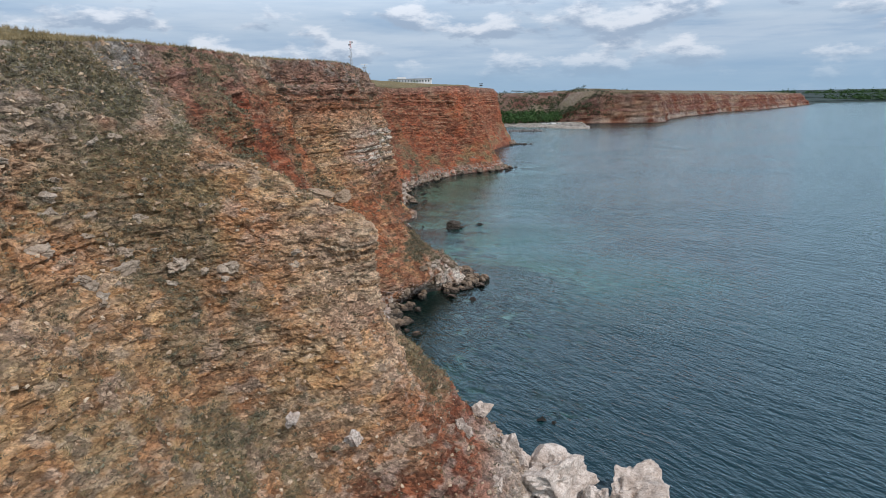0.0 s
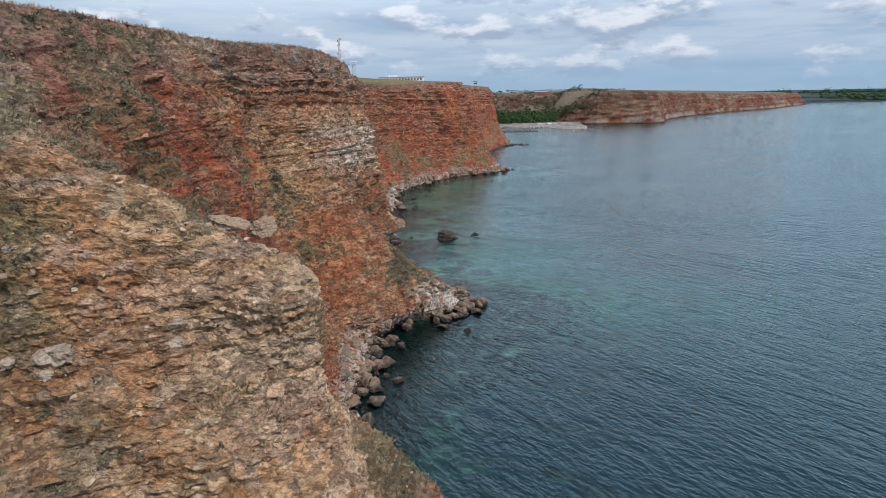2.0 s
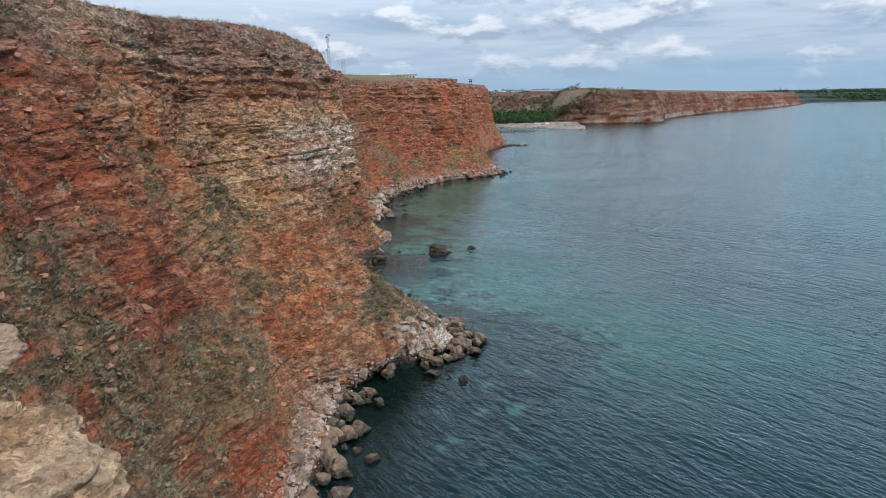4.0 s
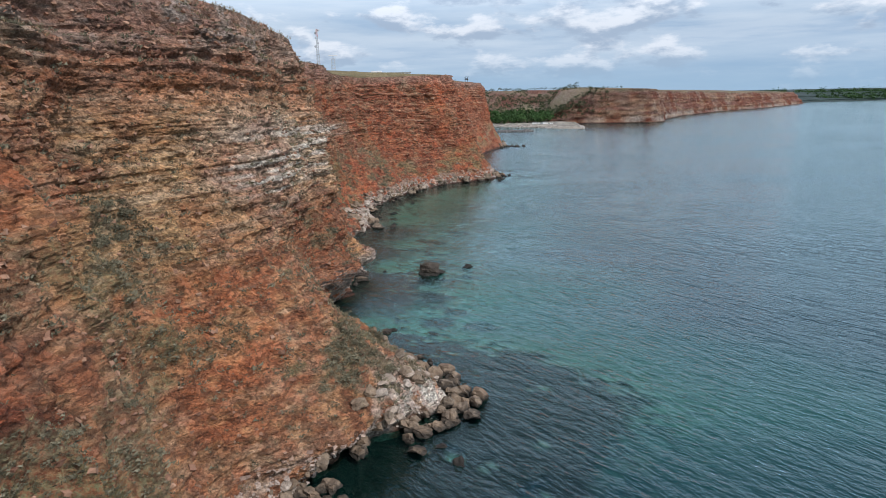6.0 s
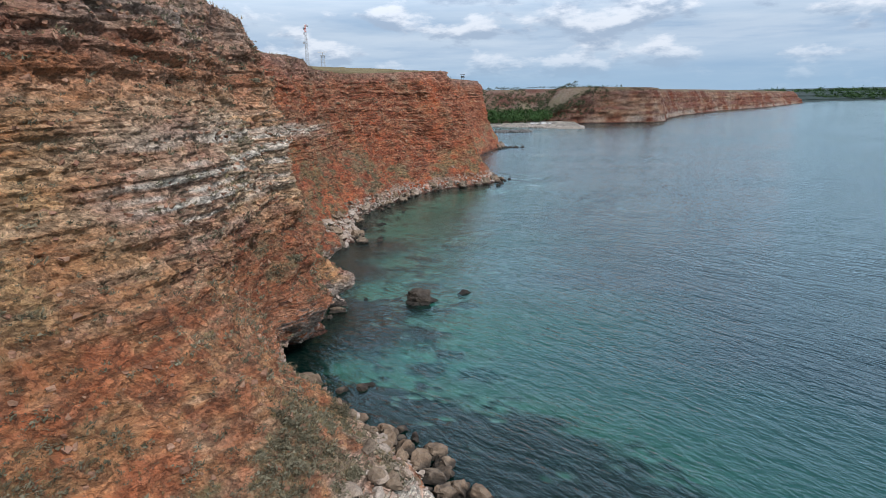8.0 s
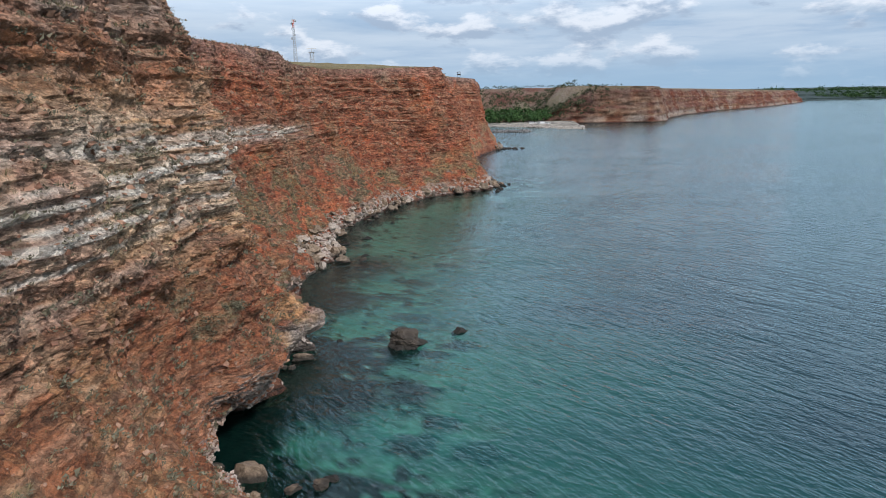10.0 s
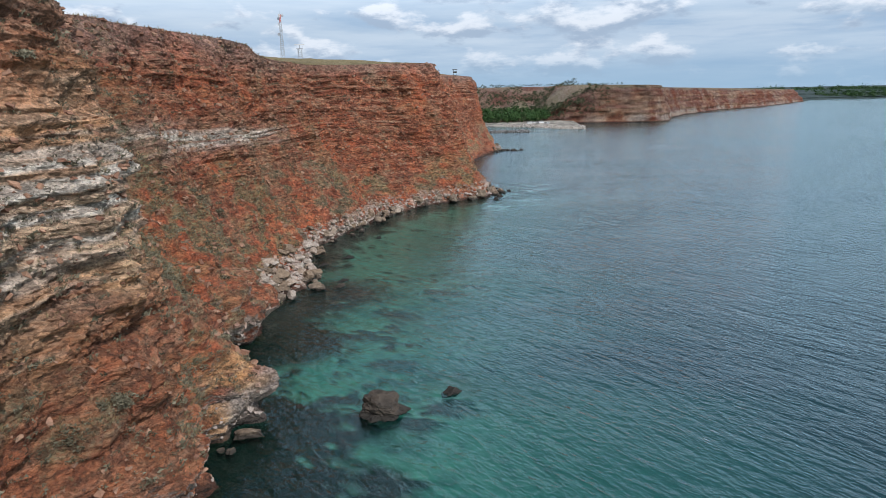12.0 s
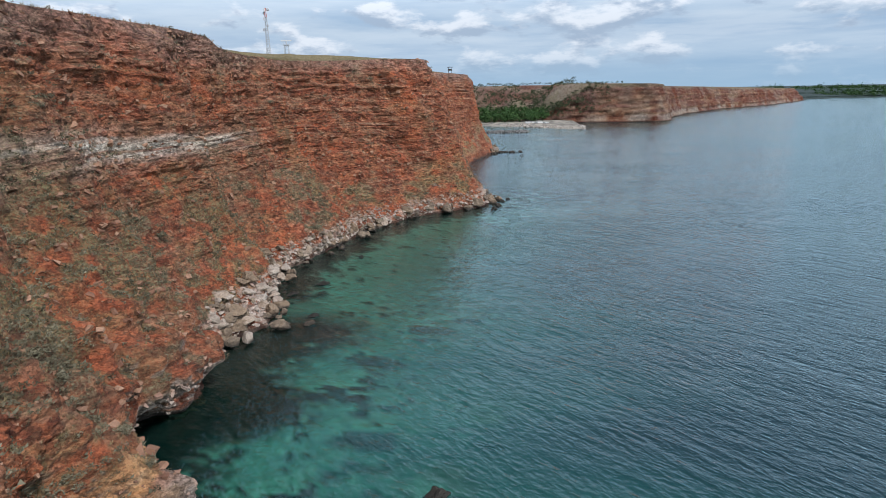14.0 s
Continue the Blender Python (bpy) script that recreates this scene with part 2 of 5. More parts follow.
        for i in range(3):
            k.l(g, grey_.inputs[i])
        c = k.mix(0.9, c, grey_.outputs[0], "MULTIPLY")
    grit = k.noise(14.0, 4, 0.7)
    c = k.mix(k.range(grit, 0.45, 0.7, 0.0, 0.30), c, k.mix(0.5, c, (0.60, 0.44, 0.30)))
    c = k.mix(k.attr("wet"), c, k.mix(0.8, c, (0.03, 0.026, 0.022)))
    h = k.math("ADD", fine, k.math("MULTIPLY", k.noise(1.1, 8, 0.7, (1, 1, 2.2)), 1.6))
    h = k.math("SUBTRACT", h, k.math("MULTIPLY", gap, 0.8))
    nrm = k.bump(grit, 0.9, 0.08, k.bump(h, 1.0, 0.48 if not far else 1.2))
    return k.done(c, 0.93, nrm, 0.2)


def boulder_material(name, c0, c1, wet=True, tint=0.45):
    k = Mat(name)
    mid, fine = k.noise(0.9, 6, 0.65), k.noise(6, 6, 0.7)
    c = k.mix(k.range(mid, 0.3, 0.7), c0, c1)
    c = k.mix(k.math("MULTIPLY", k.rnd(), tint), c, (0.30, 0.19, 0.11))
    c = k.mix(k.range(fine, 0.3, 0.6, 0.6, 0.0), c, (0.08, 0.065, 0.05))
    if wet:
        z = k.n("ShaderNodeSeparateXYZ"); k.l(k.co, z.inputs[0])
        c = k.mix(k.range(k.math("ADD", z.outputs[2], k.math("MULTIPLY", mid, 0.9)), 0.75, 1.5, 0.9, 0.0), c, (0.022, 0.019, 0.015))
    return k.done(c, 0.85, k.bump(k.math("ADD", fine, k.math("MULTIPLY", mid, 2)), 0.8, 0.12), 0.3)


def plain(name, c, rough=0.8, metal=0.0, grain=4.0):
    k = Mat(name)
    a, b = k.noise(grain, 5), k.noise(grain * 0.15, 3)
    col = k.mix(k.range(a, 0.3, 0.7, 0.0, 0.35), c, tuple(v * 0.6 for v in c))
    col = k.mix(k.range(b, 0.4, 0.7, 0.0, 0.35), col, tuple(min(1, v * 1.2) for v in c))
    return k.done(col, rough, k.bump(a, 0.3, 0.03), 0.3, metal)


def leaf_material(name, c0, c1):
    k = Mat(name)
    isl = k.n("ShaderNodeNewGeometry").outputs["Random Per Island"]
    c = k.mix(isl, c0, c1)
    c = k.mix(k.range(k.noise(0.25, 3), 0.4, 0.65, 0, 0.6), c, tuple(v * 0.6 for v in c0))
    return k.done(c, 0.85, None, 0.15)


def water_material():
    k = Mat("sea_water")
    t = k.t
    deep, turq = (0.0022, 0.019, 0.026), (0.007, 0.088, 0.076)
    op = k.attr("opacity")
    body = k.mix(k.attr("shelf"), deep, turq)
    wind = k.range(k.noise(0.012, 3, 0.5, (1, 2.2, 1)), 0.35, 0.7)
    rot = k.n("ShaderNodeMapping"); rot.inputs["Rotation"].default_value = (0, 0, radians(53))
    k.l(k.co, rot.inputs[0])
    keep, k.co = k.co, rot.outputs[0]

    def crests(v):
        return k.math("SUBTRACT", 1.0, k.math("MULTIPLY", k.math("ABSOLUTE", k.math("SUBTRACT", v, 0.5)), 3.2))
    w1 = k.noise(0.37, 3, 0.5, (0.36, 1.0, 1))
    w2 = k.noise(0.95, 2, 0.5, (0.55, 1.0, 1))
    w3 = k.noise(0.10, 2, 0.5, (0.4, 1, 1))
    w4 = k.noise(3.2, 2, 0.6, (0.8, 1.0, 1), (7, 3, 0))
    k.co = keep
    h = k.math("ADD", k.math("MULTIPLY", crests(w1), 0.62), k.math("MULTIPLY", crests(w2), 0.32))
    h = k.math("ADD", k.math("ADD", h, k.math("MULTIPLY", w4, 0.16)), k.math("MULTIPLY", w3, 1.2))
    h = k.math("MULTIPLY", h, k.range(wind, 0, 1, 0.75, 1.15))
    nrm = k.bump(h, 1.0, 0.42)
    dif = k.n("ShaderNodeBsdfDiffuse"); k.l(body, dif.inputs[0]); k.l(nrm, dif.inputs[2])
    tr = k.n("ShaderNodeBsdfTransparent"); tr.inputs[0].default_value = (0.38, 0.80, 0.74, 1)
    mx = k.n("ShaderNodeMixShader"); k.l(op, mx.inputs[0]); k.l(tr.outputs[0], mx.inputs[1]); k.l(dif.outputs[0], mx.inputs[2])
    gl = k.n("ShaderNodeBsdfGlossy"); k.l(k.range(wind, 0, 1, 0.08, 0.14), gl.inputs["Roughness"]); k.l(nrm, gl.inputs["Normal"])
    gl.inputs[0].default_value = (0.88, 1.0, 1.0, 1)
    fr = k.n("ShaderNodeFresnel"); fr.inputs[0].default_value = 1.333; k.l(nrm, fr.inputs[1])
    m2 = k.n("ShaderNodeMixShader"); k.l(k.math("MULTIPLY", fr.outputs[0], 1.5, True), m2.inputs[0]); k.l(mx.outputs[0], m2.inputs[1]); k.l(gl.outputs[0], m2.inputs[2])
    k.l(m2.outputs[0], k.out.inputs[0])
    return k.m


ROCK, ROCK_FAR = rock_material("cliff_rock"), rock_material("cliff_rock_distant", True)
BOULDER = boulder_material("shore_boulder", (0.085, 0.063, 0.045), (0.24, 0.18, 0.125))
WHITE_STONE = boulder_material("white_limestone", (0.40, 0.32, 0.26), (0.66, 0.57, 0.49), False, 0.25)
PALE_BOULDER = boulder_material("pale_boulder", (0.25, 0.20, 0.155), (0.46, 0.38, 0.31))
DARK_STONE = boulder_material("dark_sea_rock", (0.012, 0.011, 0.010), (0.060, 0.046, 0.033), True, 0.05)
SLAB = boulder_material("loose_stone", (0.22, 0.15, 0.095), (0.40, 0.30, 0.21), False)
OUTCROP = boulder_material("lichened_limestone", (0.23, 0.175, 0.125), (0.47, 0.39, 0.30), False, 0.3)
SHRUB = leaf_material("shrub_leaf", (0.095, 0.083, 0.050), (0.24, 0.21, 0.14))
DRY_GRASS = leaf_material("dry_grass", (0.16, 0.12, 0.055), (0.36, 0.28, 0.15))
TREE_LEAF = leaf_material("tree_leaf", (0.022, 0.055, 0.016), (0.07, 0.12, 0.035))
STEEL = plain("galvanised_steel", (0.42, 0.43, 0.44), 0.5, 0.3)
RED_PAINT = plain("red_mast_paint", (0.50, 0.13, 0.09), 0.6)
DARK_WOOD = plain("dark_wood", (0.045, 0.04, 0.035), 0.8)
WHITE_WALL = plain("white_plaster", (0.66, 0.65, 0.62), 0.85)
# lighter, bluer green: distance haze is put into this base colour
WOODLAND = plain("far_woodland", (0.028, 0.042, 0.038), 0.95, 0.0, 0.02)
GLASS = plain("dark_window", (0.05, 0.06, 0.07), 0.15)
ROOF = plain("roof_felt", (0.30, 0.29, 0.27), 0.9)
CONCRETE = plain("breakwater_stone", (0.16, 0.15, 0.14), 0.9)


def shingle_material():
    k = Mat("beach_shingle")
    a, b = k.noise(0.12, 5, 0.65), k.noise(0.9, 5, 0.7)
    c = k.mix(k.range(a, 0.40, 0.60), (0.075, 0.066, 0.055), (0.30, 0.26, 0.205))
    c = k.mix(k.range(b, 0.52, 0.66, 0.0, 0.8), c, (0.46, 0.42, 0.36))
    return k.done(c, 0.95, k.bump(b, 0.8, 0.4))


SAND = shingle_material()
FAR_BUSH = leaf_material("bush_leaf", (0.04, 0.055, 0.024), (0.11, 0.115, 0.06))
def bed_material():
    k = Mat("sea_bed")
    a, b = k.noise(0.5, 5), k.noise(3.0, 4)
    c = k.mix(k.range(a, 0.3, 0.7), (0.25, 0.30, 0.24), (0.36, 0.40, 0.32))
    w = k.mix(k.range(b, 0.3, 0.7), (0.003, 0.005, 0.005), (0.014, 0.018, 0.014))
    return k.done(k.mix(k.attr("weed"), c, w), 0.95)


BED = bed_material()
WATER = water_material()

# ---- the cliff: stations along the coast ----
# each station: y, then the face's x at 0, 5, 10, 20, 30 and 40 m, the edge's height and its x
STATIONS = []


def station(*numbers):
    STATIONS.append(numbers)


# spur in the foreground
station(-60, -16, -19, -22, -27, -32, -37, 46.5, -44)
station(10, -14, -17, -20, -25, -30, -35, 46.5, -43)
station(30, -10, -13, -16, -22, -29, -34, 46.5, -43)
station(36, -7, -11, -14, -21, -28, -34, 46.5, -43)
station(41, -3.5, -8.5, -13, -22, -28.5, -34, 46.5, -43)
station(44, -2, -6.5, -11.5, -20.8, -28, -34, 46.6, -42.5)
station(47, 1, -3.5, -8.5, -17, -26, -33.3, 46.7, -42)
station(50, 6, 2, -5.2, -11.6, -21, -32.5, 46.8, -41)
station(52, 8, 3.4, -3.8, -9.9, -17.5, -31, 46.9, -40)
station(55.5, 9, 4.2, -3.3, -9.3, -9.6, -27.6, 47, -38.5)
station(57.3, 9, 4.0, -3.3, -9.5, -9.4, -25.8, 47.2, -37.5)
station(61, 6.5, 2.3, -3.5, -9.7, -17, -27.6, 47.5, -36.5)
station(65, 1, -1, -5, -13, -21, -28.6, 47.8, -36)
# cove behind it
station(70, -6, -8, -10, -16, -22.5, -28.6, 48, -36)
station(76, -11, -13, -15, -19, -23.5, -28.2, 48, -36.5)
station(85, -14.5, -16.5, -18, -21.5, -25.5, -30.5, 48.6, -37.5)
station(94, -14.8, -17, -19, -22.3, -27, -31.5, 48.6, -38)
station(104, -13.5, -17, -20, -25, -28.5, -32.5, 48.9, -38.5)
station(110, -16, -19, -22.5, -26.5, -29.5, -33, 48.9, -38.5)
# second spur
station(114, -15, -17.5, -20.5, -26, -30, -33.2, 48.9, -38)
station(118, -14, -11.5, -19, -27.5, -31, -33.5, 48.9, -37.5)
station(124, -11, -8, -15, -24, -30.5, -33, 48.9, -36)
station(130, -2, -5.5, -11, -21.5, -28, -30.5, 49.2, -33)
station(135, 1, -5, -13, -21, -25.5, -28.5, 49.2, -31)
station(140, -3, -9.5, -17, -22.5, -24, -27, 49.2, -29.5)
# banded buttress
station(145, -6, -14, -20, -23, -22.7, -26, 49.2, -29)
station(154, -14, -20, -23, -23, -22.5, -25.5, 49.2, -28.5)
station(162, -25, -22.8, -23.8, -23.2, -23.3, -26, 48.6, -28)
station(167, -33, -20.5, -21, -23.5, -23.8, -25.5, 48.2, -27.5)
station(172, -26, -18.3, -20, -21.5, -22.8, -25.5, 47.6, -27.3)
station(177, -19.5, -20, -21, -21.5, -24, -26.5, 47.6, -28)
station(182, -20, -21.5, -23, -25.5, -28, -32, 47, -35)
station(186, -23.5, -21.5, -24, -27.5, -31, -35, 47, -38)
station(190, -18.6, -18.2, -23, -29, -33, -37, 47, -41)
station(194, -17.8, -19, -25.5, -32, -36, -40, 47, -44)
# the long red bay
station(197, -26, -25, -27.3, -33.5, -37.5, -41.5, 47, -45.5)
station(200, -33, -29.3, -29, -35, -39, -43, 47, -47)
station(206, -36, -28.3, -30, -37, -41, -45, 47.8, -49)
station(210, -33, -28, -30.5, -37.5, -42, -46, 47.8, -49.5)
station(214, -24.8, -25.6, -31, -38, -42.5, -46.5, 47.8, -50)
station(221, -25.4, -26, -31.4, -39, -43, -47, 48.2, -50)
station(226, -34, -28.6, -32.5, -39.7, -43.3, -47, 48.5, -50)
station(231, -30, -29.5, -33.8, -40.5, -43.7, -47, 48.5, -49.8)
station(235, -27.5, -30, -35, -41, -44, -46.7, 48.5, -49.5)
station(241, -23, -30, -35.5, -41, -44, -46.5, 48.5, -48.5)
station(258, -26, -29, -34, -38.5, -41.5, -44, 48.5, -46)
station(271, -29, -31, -35, -39.5, -42, -43.2, 48.8, -44.3)
station(281, -26, -28.5, -33, -38.5, -40.8, -42, 48.2, -43)
station(285, -24.5, -27, -31.5, -37.5, -40.2, -41.6, 46.6, -42.8)
station(292, -21, -24.5, -29, -36, -39, -41, 46, -42.5)
station(310, -16, -20, -24, -30.5, -34.5, -37.5, 45.4, -39.5)
station(320, -9, -13.5, -17.5, -24, -29, -33.5, 45.4, -36)
# headland
station(328, -3, -8, -12, -17, -22, -27, 45.6, -30.5)
station(336, 6.5, 1, -4, -9, -14, -19, 46, -23)
station(342, 18, 12, 6.5, 0.5, -4.5, -10, 46.4, -14.5)
station(350, 20.5, 17, 13.6, 9.5, 6, 1.5, 46.6, -1)
station(362, 20.8, 17.5, 14.5, 10.8, 7.5, 3, 46.8, 0.5)
station(384, 17, 13, 9, 2, -4, -12, 47, -17)
station(420, 16, 12, 7, 0, -6, -13, 47, -18)
station(470, 21, 17, 13, 7, 3, -3, 47, -8)
station(500, 31, 27, 23, 18, 15, 11, 46.6, 8)
station(520, 37, 33.5, 30, 27, 25, 23.2, 46, 21)
station(548, 38, 35, 32, 28.5, 26, 24, 46, 22)
station(575, 36, 33, 31, 28, 26, 24, 46, 21)
station(611, 30, 28, 26, 23, 21, 19, 46.2, 16)
station(660, 10, 8, 6, 2, -2, -6, 48, -10)
station(740, -30, -34, -38, -44, -50, -56, 47, -60)

ST = np.array(STATIONS, float)
LEVELS = np.array([-5.0, 0, 5, 10, 20, 30, 40])


FINE = np.arange(-60, 741, 0.25)


def face_table():
    """The face's x at each fine step along the coast and each level, and the edge."""
    tab = np.stack([np.interp(FINE, ST[:, 0], ST[:, i]) for i in range(1, 9)], 1)
    soft, softer = smooth_rows(tab, 3), smooth_rows(tab, 6)
    w = sstep(62, 90, FINE)[:, None]
    return soft * (1 - w) + softer * w


TAB = face_table()
ARC = np.cumsum(np.r_[0, np.hypot(np.diff(TAB[:, 3]), 0.25)])
ARC -= np.interp(10, FINE, ARC)


def shore_x(y):
    return np.interp(y, FINE, TAB[:, 0])


def edge_at(y):
    return np.interp(y, FINE, TAB[:, 7]), np.interp(y, FINE, TAB[:, 6])


def cliff_surface(ys, rows):
    tab = np.stack([np.interp(ys, FINE, TAB[:, i]) for i in range(8)], 1)
    v = np.linspace(0, 1, rows)
    Z = -5 + v[None, :] * (tab[:, 6:7] + 5)
    X = np.empty_like(Z)
    for i in range(len(ys)):
        X[i] = np.interp(Z[i], np.r_[LEVELS, tab[i, 6]], np.r_[tab[i, 0] + 2.5, tab[i, 0:6], tab[i, 7]])
    X = smooth_rows(X.T, max(2, rows // 70)).T
    Y = np.repeat(ys[:, None], rows, 1)
    dXdz = np.gradient(X, axis=1) / np.gradient(Z, axis=1)
    dXdy = np.gradient(X, axis=0) / np.gradient(ys)[:, None]
    N = np.stack([np.ones_like(X), -dXdy, -dXdz], -1)
    N /= np.linalg.norm(N, axis=-1, keepdims=True)
    u = np.interp(ys, FINE, ARC)[:, None] + np.zeros_like(X)
    O = np.zeros_like(X)
    near = sstep(72, 60, Y + 3 * vnoise(X / 11, Y / 11, Z / 8, 81))
    # beds dip gently and waver
    zz = Z + 0.018 * (Y - 150) + 1.3 * vnoise(X / 34, Y / 34, Z / 90, 3) + 0.35 * vnoise(X / 7, Y / 7, Z / 20, 4)
    steep = sstep(0.80, 0.42, np.abs(N[..., 2]) + 0.14 * vnoise(X / 9, Y / 9, Z / 9, 5))
    patch = sstep(-0.35, 0.30, vnoise(X / 8, Y / 8, Z / 4, 6) + 0.4 * vnoise(X / 3, Y / 3, Z / 1.5, 7))
    grain = fbm(X / 6, Y / 6, Z / 6, 3, 121)
    scree = sstep(66, 74, Y) * sstep(126, 116, Y) * sstep(7, 13, Z) * sstep(40, 27, Z + 0.10 * (Y - 95)) * 0.9
    scree += sstep(112, 120, Y) * sstep(178, 158, Y) * sstep(25, 17, Z + 0.12 * (Y - 140)) * 0.9
    scree += sstep(186, 194, Y) * sstep(300, 262, Y) * sstep(30, 19, Z + 0.09 * (Y - 225)) * 0.95
    scree += sstep(255, 275, Y) * sstep(22, 14, Z) * 0.6
    scree = np.clip(scree + 0.55 * grain * sstep(70, 80, Y), 0, 1)
    rocky = np.clip(0.22 + 0.30 * near + 0.85 * steep * (0.40 + 0.60 * patch), 0, 1.1) * (1 - 0.65 * scree) * (1 - 0.28 * sstep(185, 200, Y))
    # big gullies and ribs running down the face, then rubble at smaller sizes
    rib = 1.8 * fbm(u / 12, Z / 40, O, 3, 41)
    lump = 0.95 * fbm(X / 3.6, Y / 3.6, Z / 2.4, 3, 51)
    rubble = 0.42 * np.abs(fbm(X / 1.2, Y / 1.2, Z / 0.75, 2, 61)) + 0.30 * np.abs(fbm(X / 0.5, Y / 0.5, Z / 0.34, 2, 71))

    def beds(h, w, amp, seed, edge):
        wob = 0.3 * vnoise(u / 40, O, O, seed) + 0.22 * vnoise(X / (2.2 * w), Y / (2.2 * w), Z / (3 * h), seed + 5)
        k = np.floor(zz / h + wob)
        f = zz / h + wob - k
        b = np.floor(u / w + 40 * hash3(k, O, O, seed) + 0.8 * vnoise(X / w, Y / w, Z / w, seed + 1))
        lip = sstep(0, 0.18, f) * (1 - np.clip(f, 0, 1) ** edge)
        own = 0.45 * hash3(k, b, O, seed + 3) + 0.55 * hash3(k, O, O, seed + 4)
        return amp * (0.7 * hash3(k, O, O, seed + 2) + 0.8 * own - 0.65) * lip, own

    few = 1 - 0.40 * near * sstep(-0.4, 0.3, vnoise(X / 7, Y / 7, Z / 5, 131) + 1.2 * sstep(45, 50, Y)) - 0.22 * near * sstep(45, 50, Y)
    wide = 0.45 + 0.75 * sstep(-0.35, 0.35, vnoise(u / 15, Z / 8, O, 133))
    rocky = rocky * few * (1 + (wide - 1) * sstep(185, 200, Y)) * (1 - 0.45 * near)
    b1, t1 = beds(2.6, 8.0, 1.0, 11, 7)
    b2, t2 = beds(0.95, 3.6, 1.0, 21, 6)
    b3, t3 = beds(0.42, 1.7, 0.62, 31, 5)
    D = rocky * (b1 + b2 + b3 * sstep(-0.5, 0.3, vnoise(X / 5, Y / 5, Z / 3, 37)))
    tone = np.clip(0.5 + (0.35 + 0.65 * np.clip(rocky, 0, 1)) * (0.22 * (t1 - 0.5) + 0.45 * (t2 - 0.5) + 0.75 * (t3 - 0.5)), 0, 1)
    blk = hash3(np.floor(X / 0.7 + 0.9 * vnoise(X / 1.1, Y / 1.1, Z / 1.1, 161)), np.floor(Y / 0.7 + 0.9 * vnoise(X / 1.1, Y / 1.1, Z / 1.1, 163)), np.floor(zz / 0.38 + 0.7 * vnoise(X / 1.3, Y / 1.3, Z / 1.3, 165)), 167)
    D += (0.25 + 0.08 * near) * (1 - 0.6 * scree) * (blk - 0.5) * sstep(190, 170, Y)
    tone = np.clip(tone + 0.5 * (blk - 0.5) * (0.4 + 0.6 * near) + 0.13 * near, 0, 1)

    def ridged(x, y, z, seed):
        return (1 - np.abs(vnoise(x, y, z, seed))) ** 2

    # knobbly weathering on the spur, deep flutes in the cove
    crag = 0.75 * ridged(X / 2.0, Y / 2.0, Z / 1.1, 111) + 0.50 * ridged(X / 0.8, Y / 0.8, Z / 0.42, 113) + 0.26 * ridged(X / 0.36, Y / 0.36, Z / 0.2, 115)
    flute = ridged(u / 5.5 + 0.5 * vnoise(Z / 9, O, O, 117), Z / 70, O, 119) - 0.5
    D += rib * sstep(0, 6, Z) + lump * (1 - 0.45 * scree) * (1 - 0.3 * near) + 0.8 * rubble * (1 - 0.3 * scree) + (0.24 + 0.22 * near) * (crag - 0.7) * (1 - 0.5 * scree)
    D += sstep(190, 200, Y) * 0.8 * (ridged(u / 7 + 0.4 * vnoise(Z / 12, O, O, 127), Z / 60, O, 129) - 0.5) * sstep(8, 16, Z)
    wander = 0.7 * vnoise(X / 5, Y / 5, Z / 5, 171)
    D += scree * (0.75 * (ridged(u / 2.6 + wander, Z / 16, O, 173) - 0.45) + 0.38 * (ridged(u / 1.0 + 1.6 * wander, Z / 7, O, 175) - 0.45))
    D += 2.2 * flute * sstep(64, 74, Y) * sstep(118, 104, Y) * sstep(4, 12, Z) + 1.2 * flute * sstep(120, 150, Y) * sstep(20, 28, Z)
    D += sstep(140, 150, Y) * sstep(236, 226, Y) * sstep(19, 10, Z) * (2.6 * np.abs(fbm(X / 5.5, Y / 5.5, Z / 4.2, 2, 151)) - 0.8)
    D -= 0.8 * sstep(3.2, 0.8, Z) * (0.4 + 0.6 * patch) + 0.35 + 0.45 * near
    D *= sstep(1.0, 0.93, v)[None, :] * 0.8 + 0.2
    P = np.stack([X, Y, Z], -1) + N * D[..., None] * np.array([1, 1, 0.5])
    M = np.cross(np.gradient(P, axis=0), np.gradient(P, axis=1))
    M /= np.linalg.norm(M, axis=-1, keepdims=True) + 1e-9
    M *= np.sign(M[..., 0].mean())
    n1, n2, n3 = fbm(X / 11, Y / 11, Z / 8, 3, 81), fbm(X / 2.6, Y / 2.6, Z / 1.8, 3, 91), fbm(X / 1.3, Y / 1.3, Z / 0.9, 3, 141)
    gentle = sstep(0.30, 0.72, N[..., 2] + 0.18 * n1)
    ledge = sstep(0.45, 0.8, M[..., 2])
    veg = np.clip((0.75 * gentle + 0.45 * ledge + 0.15 * near + 0.85 * scree) * sstep(-0.30, 0.55, n1 + 0.75 * n2 + 0.1 * near - 0.75 * sstep(112, 118, Y) * sstep(184, 176, Y)), 0, 1) * sstep(2, 6, Z) * (1 - 0.8 * sstep(-15, -8, X) * near)
    belt = near * sstep(4.2, 2.0, np.abs(Y - 42.2 - 0.33 * (Z - 15) + 2.4 * n1)) * sstep(-0.9, 0.0, n2)
    knoll = near * sstep(56.5, 58.5, Y) * sstep(-9, -6.5, X) * sstep(9, 11.5, Z) * sstep(21, 18, Z)
    veg = np.clip(np.maximum(veg, 0.85 * belt) - 0.55 * near * (1 - belt) * sstep(36, 31, Z), 0, 1)
    veg = np.maximum(veg, knoll)
